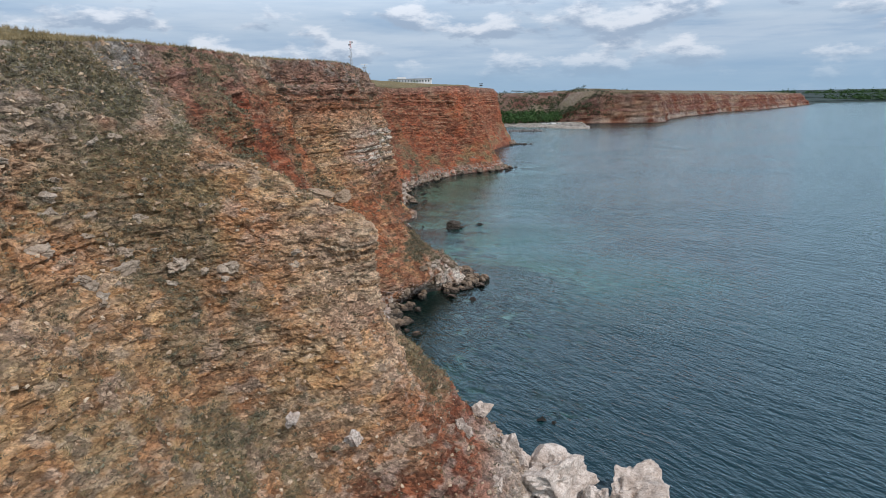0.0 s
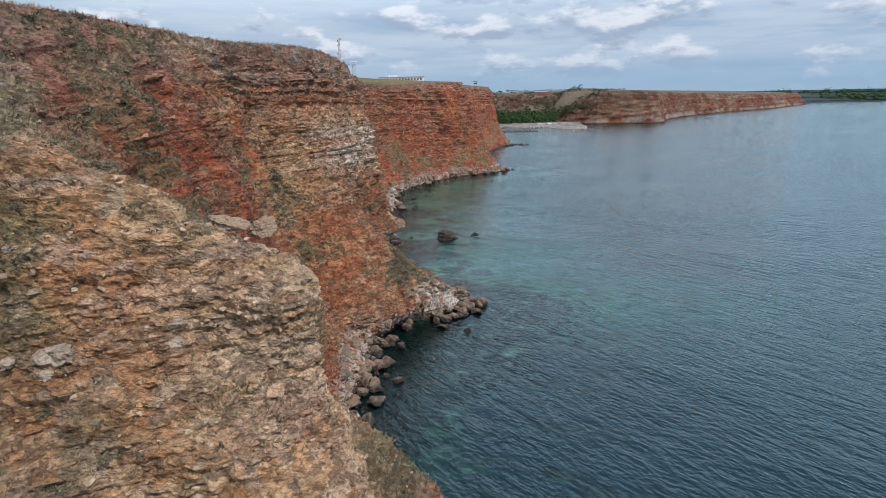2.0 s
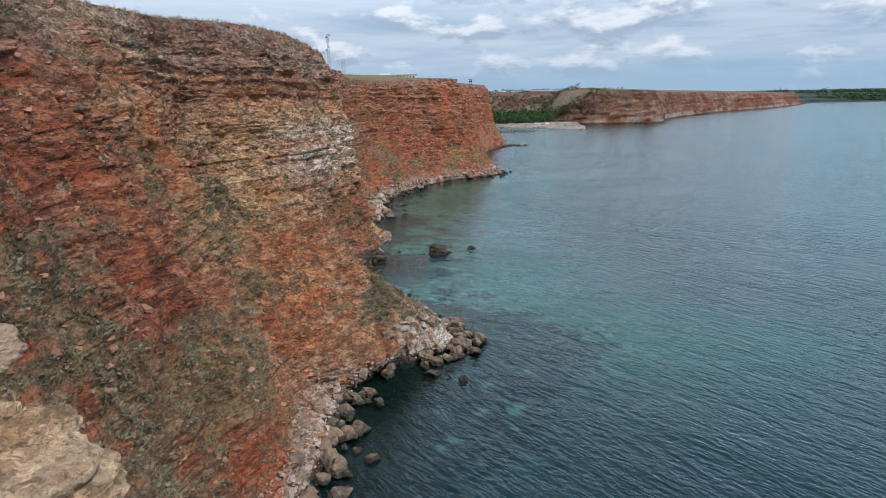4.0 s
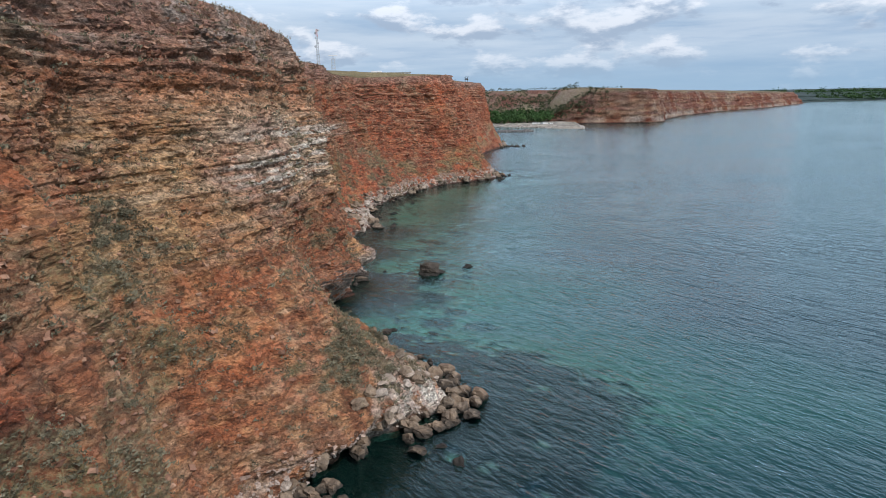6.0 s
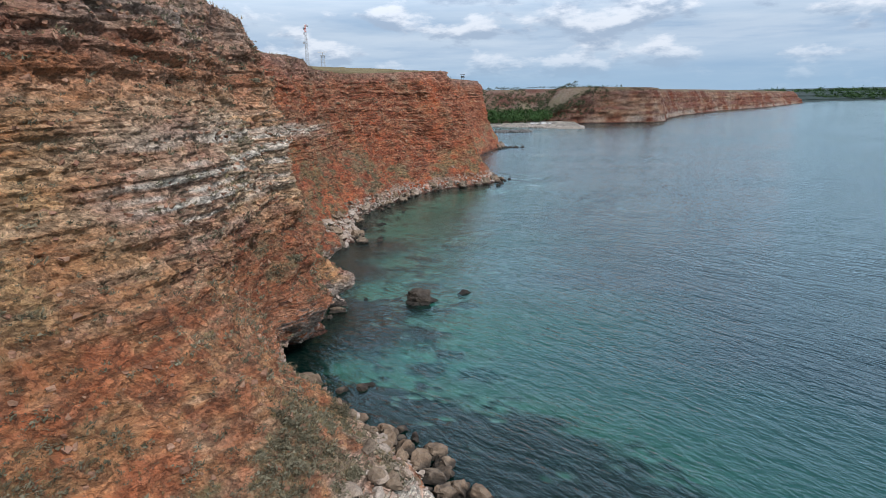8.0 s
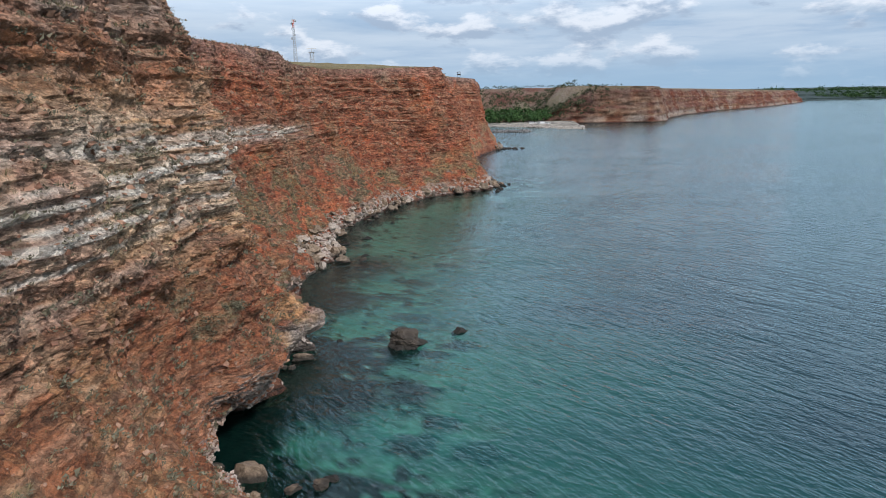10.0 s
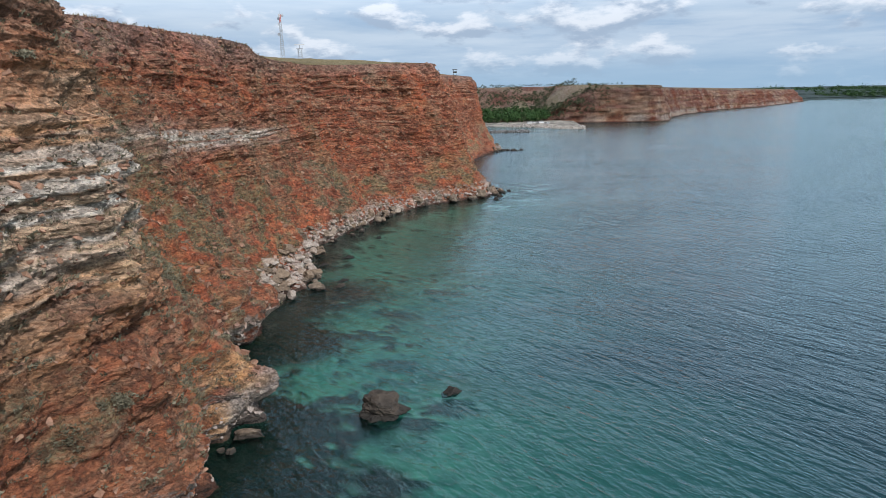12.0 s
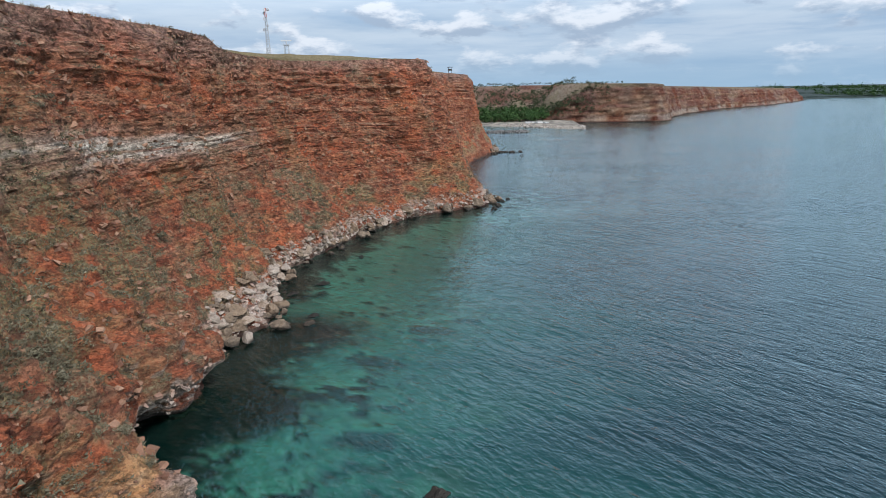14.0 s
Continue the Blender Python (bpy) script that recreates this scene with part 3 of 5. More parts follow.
    ochre = np.clip(near * sstep(10.0, 21, Z + 5 * n1 + 6 * sstep(46, 40, Y)) * (0.85 + 0.3 * n2), 0, 1)
    ochre = np.maximum(ochre, (0.52 + 0.28 * sstep(17, 26, Z)) * sstep(92, 112, Y) * sstep(186, 174, Y) * sstep(-0.8, 0.1, n1) * (0.35 + 0.65 * sstep(16, 24, Z + 3 * n2)))
    ochre = np.maximum(ochre, 0.25 * sstep(140, 150, Y) * sstep(196, 186, Y) * sstep(20, 12, Z + 4 * n1) * sstep(-0.5, 0.2, n2))
    ochre = np.maximum(ochre, (0.18 + 0.32 * sstep(-0.5, 0.6, n3 + 0.5 * n2 + 0.2 * n1)) * sstep(90, 104, Y) * sstep(186, 176, Y))
    ochre = ochre * (1 - 0.7 * sstep(112, 120, Y) * sstep(34, 41, Z + 2 * n1))
    ochre = ochre * (1 - 0.6 * sstep(146, 156, Y) * sstep(186, 182, Y) * sstep(24, 18, Z + 3 * n1))
    ochre = np.maximum(ochre, 0.14 * sstep(186, 196, Y) * sstep(-0.05, 0.5, n3 + 0.5 * n2))
    tip = sstep(184, 187, Y) * sstep(198, 195, Y) * sstep(-25, -22, X) * sstep(10, 7, Z)
    veg = veg * (1 - 0.9 * tip)
    ochre = np.maximum(ochre, 0.75 * tip * sstep(-0.5, 0.2, n2))
    band = 1.1 * np.exp(-((zz - 30.0 - 1.2 * n1) / 4.3) ** 2) * sstep(128, 142, Y) * sstep(188, 178, Y)
    band2 = np.exp(-((zz - 30.0 - 1.0 * n1) / 2.0) ** 2) * sstep(196, 206, Y) * sstep(300, 270, Y) * 0.8
    stripe = sstep(-0.3, 0.2, vnoise(X / 24, Y / 24, zz / 0.5, 101) + 0.3 * vnoise(X / 4, Y / 4, zz / 0.6, 103))
    crest = near * sstep(-21, -13, X) * sstep(13, 20, Z) * sstep(49, 52, Y) * 0.42
    foot = sstep(6.0, 2.0, Z - 1.8 * n1) * sstep(-0.3, 0.4, n2) * 0.8 * (1 - sstep(160, 166, Y) * sstep(232, 226, Y)) * sstep(345, 318, Y)
    low = sstep(116, 126, Y) * sstep(160, 146, Y) * sstep(-12, -7, X) * 0.55 * sstep(-0.1, 0.5, n2 + 0.4 * n1)
    pale = np.clip(1.25 * (band + band2) * (0.25 + 0.75 * stripe) + crest * (0.25 + 0.6 * stripe) + foot * 0.7 + low, 0, 1)
    pale = np.maximum(pale, near * sstep(-1.5, 4, X + 2 * n2) * 0.8)
    pale = np.maximum(pale, near * sstep(0.25, 0.6, n3 + 0.25 * n1) * 0.35)
    grey = np.clip(near * sstep(34, 42, Z + 3 * n1) * (0.75 + 0.3 * n2) + sstep(36, 45, Z + 3 * n1) * 0.4 * sstep(-0.3, 0.5, n2) * sstep(190, 150, Y) * (1 - 0.7 * sstep(62, 68, Y) * sstep(118, 108, Y))
                   + 0.35 * sstep(40, 46, Z + 2 * n1), 0, 1)
    green = sstep(188, 198, Y) * sstep(275, 250, Y) * sstep(4, 7, Z) * sstep(29, 17, Z + 0.09 * (Y - 225)) + sstep(84, 92, Y) * sstep(126, 118, Y) * sstep(12, 16, Z) * sstep(38, 28, Z)
    runs = sstep(-0.15, 0.45, vnoise(u / 3.2 + wander, Z / 22, O, 181) + 0.5 * n2)
    veg = np.maximum(veg, 0.5 * runs * sstep(188, 198, Y) * sstep(318, 300, Y) * sstep(5, 9, Z) * sstep(38, 24, Z + 4 * n1))
    veg = np.maximum(veg, np.clip(green * sstep(-0.4, 0.4, n1 + 0.8 * n2), 0, 1) * 0.75)
    grey = np.maximum(grey, sstep(0.0, -0.35, M[..., 2]) * 0.8 * sstep(140, 150, Y) * sstep(12, 8, Z))
    grey = np.maximum(grey, 0.85 * sstep(186, 188, Y) * sstep(197, 195, Y) * sstep(-23, -20, X) * sstep(6.5, 4.0, Z + 1.5 * n2))
    wet = sstep(1.7, 0.5, Z + 0.6 * n2)
    return P, M, dict(tone=tone, veg=veg, ochre=ochre, pale=pale, grey=grey, wet=wet)


def spaced(*runs):
    return np.concatenate([np.arange(a, b, s) for a, b, s in runs])


SECTIONS = {}


def cliff_sections():
    for name, ys, rows, label in (
        ("cliff_spur", spaced((-60, 11, 2.5), (11, 26, 0.6), (26, 38, 0.12), (38, 58, 0.06), (58, 66.2, 0.12)), 500, "weathered ochre and grey layered limestone spur above the sea"),
        ("cliff_cove", spaced((66, 113.3, 0.16)), 330, "dark red earth and rock cove with scrubby slopes"),
        ("cliff_buttress", spaced((113, 190.3, 0.15)), 350, "red clay buttress with pale banded limestone layers"),
        ("cliff_bay", spaced((190, 320.5, 0.28)), 260, "long red layered sea cliff over a rubble shore"),
        ("cliff_headland", spaced((320, 425, 0.4), (425, 740, 1.3)), 210, "red sandstone headland with steep layered face"),
    ):
        P, M, at = cliff_surface(ys, rows)
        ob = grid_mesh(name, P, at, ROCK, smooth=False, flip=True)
        tagged(ob, label, "cliff", kind="structure")
        SECTIONS[name] = (P, M, at, ob)


cliff_sections()


def plateau():
    """The grassy plain behind the edge, rising inland."""
    off = np.r_[0, 0.6, 1.4, 2.5, np.geomspace(4, 900, 46)]
    edge = np.concatenate([v[0][::3, -1] for v in SECTIONS.values()])
    edge = edge[np.argsort(edge[:, 1])]
    X = edge[:, 0][:, None] - off[None]
    Y = edge[:, 1][:, None] + 0 * off[None]
    rise = np.minimum(off, 130)[None] * (0.055 + 0.045 * sstep(110, 60, edge[:, 1]) + 0.03 * sstep(330, 480, edge[:, 1]))[:, None]
    Z = edge[:, 2][:, None] + rise + sstep(0, 12, off)[None] * 0.5 * fbm(X / 9, Y / 9, X * 0, 3, 7) + 0.12 * sstep(0, 3, off)[None] * fbm(X / 1.5, Y / 1.5, X * 0, 2, 8)
    P = np.stack([X, Y, Z], -1)
    ob = grid_mesh("ground", P, None, GRASSLAND)
    tagged(ob, "dry steppe grassland on the cliff top", "ground", kind="structure")
    return P


def grassland_material():
    k = Mat("steppe_grass")
    a, b, c = k.noise(0.06, 4), k.noise(1.2, 6, 0.7), k.noise(9, 4, 0.7)
    col = k.mix(k.range(b, 0.3, 0.7), (0.105, 0.085, 0.042), (0.27, 0.21, 0.115))
    col = k.mix(k.range(a, 0.45, 0.65), col, (0.15, 0.12, 0.066))
    col = k.mix(k.range(c, 0.35, 0.55, 0.5, 0.0), col, (0.05, 0.045, 0.02))
    return k.done(col, 0.95, k.bump(k.math("ADD", c, b), 0.9, 0.15), 0.1)


GRASSLAND = grassland_material()
PLAIN = plateau()

# ---- sea and sea bed ----


WEED_PATCHES = ((-4.3, 211, 4.2, 1.7), (-6.2, 232, 4, 2.0), (9.3, 211, 2.2, 1.2), (2.9, 244, 4, 2), (-10.4, 199.6, 3, 1.8), (-7.5, 220, 2.4, 1.8), (-11.6, 220.3, 2.4, 1.6), (8.8, 249.5, 2.5, 1.4),
                (3.4, 198, 4.0, 3.2), (-2.2, 193, 4.5, 2.4), (0.8, 173.6, 2.4, 1.4), (4.7, 168.3, 3, 1.6), (-2.4, 169.4, 3, 1.8), (-5, 178.7, 2.6, 1.5), (-0.6, 181, 2.6, 1.4))


def sea():
    xs = np.r_[-2500, -1200, -500, -200, -90, np.arange(-60, -38, 3.0), np.arange(-38, 26, 0.9), np.arange(26, 170, 3.0), np.geomspace(172, 4600, 46)]
    ys = np.r_[-900, -300, -80, np.arange(0, 70, 3.0), np.arange(70, 345, 0.9), np.arange(345, 420, 3.0), np.geomspace(423, 4700, 50)]
    Y, X = np.meshgrid(ys, xs, indexing="ij")
    off = X - shore_x(np.clip(Y, 14, 360))
    off = np.where(Y > 345, np.hypot(off, (Y - 345) * 0.8), off)
    n = fbm(X / 26, Y / 26, X * 0, 3, 5)
    shelf = sstep(78, 6, off + 9 * n) * sstep(122, 172, Y + 9 * n + 0.9 * X) * sstep(390, 325, Y + 0.5 * X)
    depth = np.clip(0.6 + 0.07 * np.maximum(off, 0) + 0.6 * n * sstep(0, 20, off), 0.5, 9)
    opacity = 0.97 + shelf * (0.07 + 0.011 * np.clip(off, 0, 60) - 0.97)
    # weed beds and patches; the belt also paints the cliff's shade and dark reflection
    f1, f2 = fbm(X / 3.2, Y / 2.4, X * 0, 3, 31), fbm(X / 1.0, Y / 0.8, X * 0, 3, 33)
    belt = sstep(20, 8, off + 6 * n + 5 * f1 - 13 * sstep(96, 112, Y) * sstep(176, 150, Y)) * sstep(70, 90, Y) * sstep(258, 238, Y + 5 * n) + sstep(9, 4, off + 4 * f1) * sstep(250, 262, Y)
    weed = 1.2 * belt * np.maximum(sstep(-1.3, -0.7, f1 + 0.5 * f2), sstep(11, 7, off)) + sstep(0.42, 0.60, 0.75 * f1 + 0.3 * f2 + 0.25 * n) * sstep(48, 22, off)
    for x, y, rx, ry in WEED_PATCHES:
        weed = np.maximum(weed, sstep(1.25, 0.75, np.hypot((X - x) / rx, (Y - y) / ry) + 0.45 * f1 + 0.2 * f2))
    weed = np.clip(weed, 0, 1) * sstep(68, 76, Y)
    # water made clearer over this dark, most of all close to the shore
    opacity = opacity * (1 - weed * (0.70 + 0.25 * sstep(30, 12, off)) * sstep(90, 60, off))
    P = np.stack([X, Y, 0 * X], -1)
    w = grid_mesh("water", P, dict(opacity=opacity, shelf=shelf), WATER, flip=True)
    tagged(w, "rippled blue-green sea, turquoise over the shallow shelf", "sea", kind="structure")
    B = np.stack([X, Y, -depth - 0.3 + 0.35 * weed * (0.6 + 0.4 * f2)], -1)
    b = grid_mesh("sea_bed", B, dict(weed=weed), BED, flip=True)
    tagged(b, "sandy sea bed seen through the shallow water", "sea bed", kind="structure")


sea()

# ---- the far coast ----


def coast(name, label, pts, rows=46, step=3.0, amp=3.0, seed=1, veg=0.0, material=None):
    """A distant coast: pts are (shore x, shore y, slope width, height), the land on the left of the way along it."""
    p = np.array(pts, float)
    s = np.r_[0, np.cumsum(np.hypot(np.diff(p[:, 0]), np.diff(p[:, 1])))]
    S = np.arange(0, s[-1], step)
    q = np.stack([np.interp(S, s, p[:, i]) for i in range(4)], 1)
    q = smooth_rows(q, 2)
    t = np.gradient(q[:, :2], axis=0); t /= np.linalg.norm(t, axis=1)[:, None]
    nin = np.stack([-t[:, 1], t[:, 0]], 1)
    nin = smooth_rows(nin, 8)
    v = np.r_[np.linspace(0, 1, rows), 1.05, 1.3, 2, 4, 9, 20]
    prof = np.where(v <= 1, 0.28 * v + 0.72 * np.clip(v, 0, 1) ** 2.2, v)
    z = np.where(v[None] <= 1, -3 + v[None] * (q[:, 3:4] + 3), q[:, 3:4] + 0.012 * (v[None] - 1) * 40 + np.maximum(0, p[1:, 3].max() - q[:, 3:4] - 5) * sstep(1.0, 2.2, v)[None] * (S < 90)[:, None])
    back = np.maximum(v - 1, 0)[None] * 45
    W = q[:, 2:3] * np.where(v <= 1, 0.25 * sstep(0, 0.25, v) + 0.35 * sstep(0.3, 0.6, v) + 0.4 * sstep(0.65, 1, v), 1)[None]
    X = q[:, 0:1] + nin[:, 0:1] * W + 0.12 * back; Y = q[:, 1:2] + nin[:, 1:2] * W + 0.94 * back
    u = S[:, None] + 0 * X
    d = amp * fbm(u / 30, z / 60 + 0 * u, 0 * u, 4, seed) + 0.45 * amp * fbm(u / 9, z / 5 + 0 * u, 0 * u, 3, seed + 3) + 0.35 * amp * vnoise(u / 40, 0 * u, z / 1.7 + 0 * u, seed + 7) + 0.5 * amp * (1 - np.abs(vnoise(u / 11, 0 * u, z / 30 + 0 * u, seed + 12)))
    d *= sstep(1.3, 0.9, v)[None]
    X, Y = X - nin[:, 0:1] * d, Y - nin[:, 1:2] * d
    n1 = fbm(X / 25, Y / 25, z / 18, 4, seed + 9)
    tot = {"tone": np.clip(0.45 + 0.4 * vnoise(u / 12, u * 0, z / 1.6 + 0 * u, seed + 5) + 0.4 * vnoise(u / 4, u * 0, z / 3 + 0 * u, seed + 6), 0, 1), "veg": np.clip(sstep(0.90, 1.0, v)[None] * (0.7 + n1) + veg * (0.65 + 0.8 * n1) + (v > 1)[None], 0, 1),
           "ochre": np.clip(0.04 + 0.22 * n1 + 0.3 * vnoise(u / 50, 0 * u, z / 3 + 0 * u, seed + 8), 0, 1) * (v <= 1)[None], "grey": np.clip(0.12 + 0.25 * n1 + 0.30 * sstep(0.86, 0.99, v)[None] + 0.15 * vnoise(u / 14, 0 * u, z / 30 + 0 * u, seed + 2) + veg * 0.2, 0, 1),
           "pale": np.clip(sstep(0.30, 0.20, v)[None] * sstep(0.08, 0.13, v)[None] * (0.15 + 0.6 * n1) * sstep(60, 110, u) , 0, 1) * (1 - veg),
           "wet": sstep(1.6, 0.5, z)}
    ob = grid_mesh(name, np.stack([X, Y, z + 0 * X], -1), tot, material or ROCK_FAR)
    tagged(ob, label, "cliff", kind="structure")
    return np.stack([X, Y, z + 0 * X], -1)



def valley():
    """The valley behind the beach: slopes on its far side and on its right."""
    Y, X = np.meshgrid(np.arange(738, 1300, 4.0), np.arange(-140, 215, 4.0), indexing="ij")
    n = fbm(X / 38, Y / 38, X * 0, 4, 4)
    far, side = sstep(842, 945, Y + 9 * n), sstep(124, 196, X + 0.30 * (Y - 760) + 9 * n)
    Z = np.maximum(far, side)
    Z = 1.5 + 41.0 * Z + 2.2 * fbm(X / 12, Y / 12, X * 0, 3, 14) * sstep(0, 0.1, Z) * sstep(1.02, 0.9, Z) - 4.5 * sstep(838, 800, Y) * sstep(0.10, 0.0, Z)
    inland = Y - np.interp(X, (88, 108, 139, 176, 206, 243), (800, 866, 850, 843, 838, 836))
    Z = (Z + 4) * sstep(3, 30, inland) - 4
    g = np.clip(0.5 + 0.7 * n, 0, 1)
    at = dict(veg=np.clip(0.35 + 1.0 * n + 0.5 * vnoise(X / 9, Y / 9, X * 0, 6), 0, 1), tone=np.clip(0.5 + 0.5 * vnoise(X / 6, Y / 6, Z / 2, 5), 0, 1), grey=0.6 * g + 0.15, ochre=0.3 * g, pale=0.15 * g, wet=0 * Z)
    ob = grid_mesh("valley", np.stack([X, Y, Z], -1), at, ROCK_FAR, flip=True)
    tagged(ob, "scrubby green and brown valley slope behind the beach", "slope", kind="structure")


valley()
FAR_CLIFF = coast("coast_cliff", "distant red layered cliff above the water",
      [(106, 867, 30, 3), (122, 857, 26, 16), (139, 851, 22, 26), (157, 846, 18, 34), (172, 843, 15, 41.5), (206, 838, 13, 42), (243, 836, 13, 41.5), (268, 857, 14, 40.5), (287, 905, 14, 39.5), (304, 950, 14, 39), (345, 1020, 16, 38), (484, 1204, 20, 35.5),
       (560, 1275, 20, 34), (653, 1372, 20, 32.5), (780, 1530, 22, 31), (905, 1690, 26, 29.5)], step=1.8, seed=14)
coast("coast_woods", "far low wooded shore under haze",
      [(900, 1690, 60, 29), (980, 1790, 90, 27), (1100, 1850, 120, 25.5), (1300, 1880, 120, 25), (1700, 1900, 120, 25), (2400, 1900, 120, 25)], step=6, seed=24, veg=1.0, material=WOODLAND)

# ---- boulders on the shore ----


def boulder_mesh(name, seed, material, sub=3, flat=1.0, rough=0.16):
    rng = random.Random(seed)
    bm = bmesh.new()
    bmesh.ops.create_icosphere(bm, subdivisions=sub, radius=1.0)
    planes = [(Vector((rng.gauss(0, 1), rng.gauss(0, 1), rng.gauss(0, 0.9))).normalized(), rng.uniform(0.42, 0.80)) for _ in range(13)]
    for v in bm.verts:
        for n, d in planes:
            k = v.co.dot(n) - d
            if k > 0:
                v.co -= n * k * 0.97
        p = v.co * 1.7 + Vector((seed * 3.1, 0, 0))
        v.co += v.co.normalized() * (rough * noise.fractal(p, 1.0, 2.1, 3) + 0.07 * noise.noise(p * 4) + 0.05 * noise.noise(p * 11))
        v.co.z *= flat
    me = bpy.data.meshes.new(name)
    bm.to_mesh(me); bm.free()
    for p in me.polygons:
        p.use_smooth = False
    me.materials.append(material)
    return me


STONES = [boulder_mesh("boulder", i, BOULDER, 3, (0.8, 0.65, 0.9, 0.7, 0.75, 0.6)[i], 0.24) for i in range(6)]
PALE_STONES = [boulder_mesh("boulder", 20 + i, PALE_BOULDER, 2, 0.75, 0.20) for i in range(4)]


def put_boulder(me, x, y, z, sx, sy, sz, turn, label, name="boulder", group="boulders along the shore"):
    ob = new(name, me)
    ob.matrix_basis = Matrix.LocRotScale((x, y, z), Euler((0.12 * math.sin(turn * 3), 0.12 * math.cos(turn * 5), turn)), (sx, sy, sz))
    return tagged(ob, label, "rock", group)


def lone_rocks():
    big = boulder_mesh("sea_rock", 43, DARK_STONE, 5, 0.85, 0.30)
    put_boulder(big, -4.9, 192.6, 0.1, 4.3, 2.8, 2.5, 0.1, "large dark brown rock standing in the shallow water", "sea_rock", "rocks standing in the sea")
    low = boulder_mesh("sea_rock", 42, DARK_STONE, 4, 0.7, 0.25)
    put_boulder(low, 3.5, 197.2, 0.05, 1.6, 1.2, 1.2, 0.9, "low weed-dark rock awash in the sea", "sea_rock", "rocks standing in the sea")
    for x, y, a, b, h, t in ((9.4, 72.8, 0.9, 0.6, 0.8, 0.2), (10.9, 72.0, 0.6, 0.4, 0.5, 1.2), (-14.9, 194.3, 0.8, 0.6, 0.6, 2.1), (-19.6, 263.4, 2.2, 1.1, 0.9, 0.4),
                          (-24.0, 257.4, 2.0, 1.0, 0.8, 1.0), (-14.3, 283.6, 1.3, 0.8, 0.6, 2.0), (-17.8, 245.5, 1.6, 0.9, 0.6, 0.6), (-1.2, 124.6, 1.0, 0.6, 0.6, 0.3), (0.8, 121.5, 1.3, 0.9, 1.1, 1.9), (-9.9, 159.4, 1.3, 0.8, 0.6, 0.1)):
        put_boulder(low, x, y, 0.0, a, b, h, t, "low weed-dark rock awash in the sea", "sea_rock", "rocks standing in the sea")
    for x, y, a, b, h, t in ((40, 521, 4.2, 2.6, 2.6, 0.2), (44, 523, 3.4, 2.4, 2.2, 1.2), (48, 520, 4.0, 2.4, 2.4, 2.0), (52.5, 522, 2.6, 1.8, 2.0, 0.7), (41.5, 526, 2.4, 2.0, 1.5, 2.7), (36, 512, 3.4, 2.2, 2.4, 1.6),
                             (25, 352, 1.2, 0.9, 1.2, 0.4), (27.5, 357, 1.5, 1.0, 1.1, 1.7), (23, 345, 1.6, 1.3, 1.6, 2.4), (21, 338.5, 1.4, 1.2, 1.5, 0.9)):
        put_boulder(low, x, y, 0.0, a, b, h, t, "dark rock of the reef off the headland", "sea_rock", "rocks standing in the sea")
    flat = [STONES[1], STONES[3], STONES[5]]
    for i, (x, y, a, b, h, t) in enumerate(((-19.0, 188.0, 1.9, 1.1, 1.3, 0.2), (-20.0, 184.8, 0.6, 0.6, 0.7, 1.0), (-21.2, 185.0, 0.5, 0.5, 0.6, 2.0), (-9.5, 102.4, 1.0, 0.8, 1.0, 0.5), (-12.6, 99.8, 1.1, 0.8, 0.9, 1.5),
                                         (-11.7, 108.4, 1.7, 1.4, 1.9, 0.3), (-10.5, 115.0, 1.1, 0.9, 1.0, 2.2), (-17.6, 241.9, 1.2, 0.8, 0.8, 0.9), (-10.7, 158.6, 1.3, 0.9, 1.0, 1.1), (-13.3, 157.8, 1.0, 0.8, 0.8, 0.6),
                                         (-17.8, 160.0, 2.3, 1.7, 2.6, 0.1), (-18.4, 155.6, 1.6, 1.3, 2.0, 1.9), (0.2, 136.6, 1.2, 1.0, 1.0, 0.4), (0.6, 132.6, 1.3, 0.9, 0.9, 1.4), (-3.9, 123.7, 1.6, 1.1, 0.9, 2.5), (-1.6, 136.6, 1.0, 0.9, 1.1, 0.2))):
        put_boulder(flat[i % 3], x, y, 0.15, a, b, h, t, "grey-brown boulder lying at the water's edge")
    for i, (x, y, z, a, b, h, t) in enumerate(((8.4, 56.4, 3.0, 5.6, 3.8, 4.8, 0.3), (16.6, 55.4, 1.4, 4.6, 3.6, 3.9, 1.3), (4.2, 57.5, 4.2, 2.6, 2.4, 3.4, 2.2), (12.6, 54.2, 1.0, 2.5, 2.2, 3.4, 0.8), (1.0, 61.6, 7.6, 1.5, 1.1, 1.3, 0.5),
                                            (4.0, 53.2, 3.2, 2.2, 1.8, 2.6, 1.7), (-10.0, 46.4, 13.4, 0.85, 0.7, 1.1, 0.4), (-14.2, 43.0, 17.0, 0.7, 0.55, 0.9, 1.1), (-1.0, 56.2, 8.5, 1.3, 1.0, 1.3, 2.4), (2.4, 51.0, 5.6, 1.2, 1.0, 1.4, 0.6))):
        put_boulder(WHITE_BIG[i % 3], x, y, z, a, b, h, t, "big white weathered limestone boulder at the foot of the spur", "limestone_boulder", "white boulders at the spur")


WHITE_BIG = [boulder_mesh("limestone_boulder", 60 + i, WHITE_STONE, 5, 0.85, 0.34) for i in range(3)]
lone_rocks()


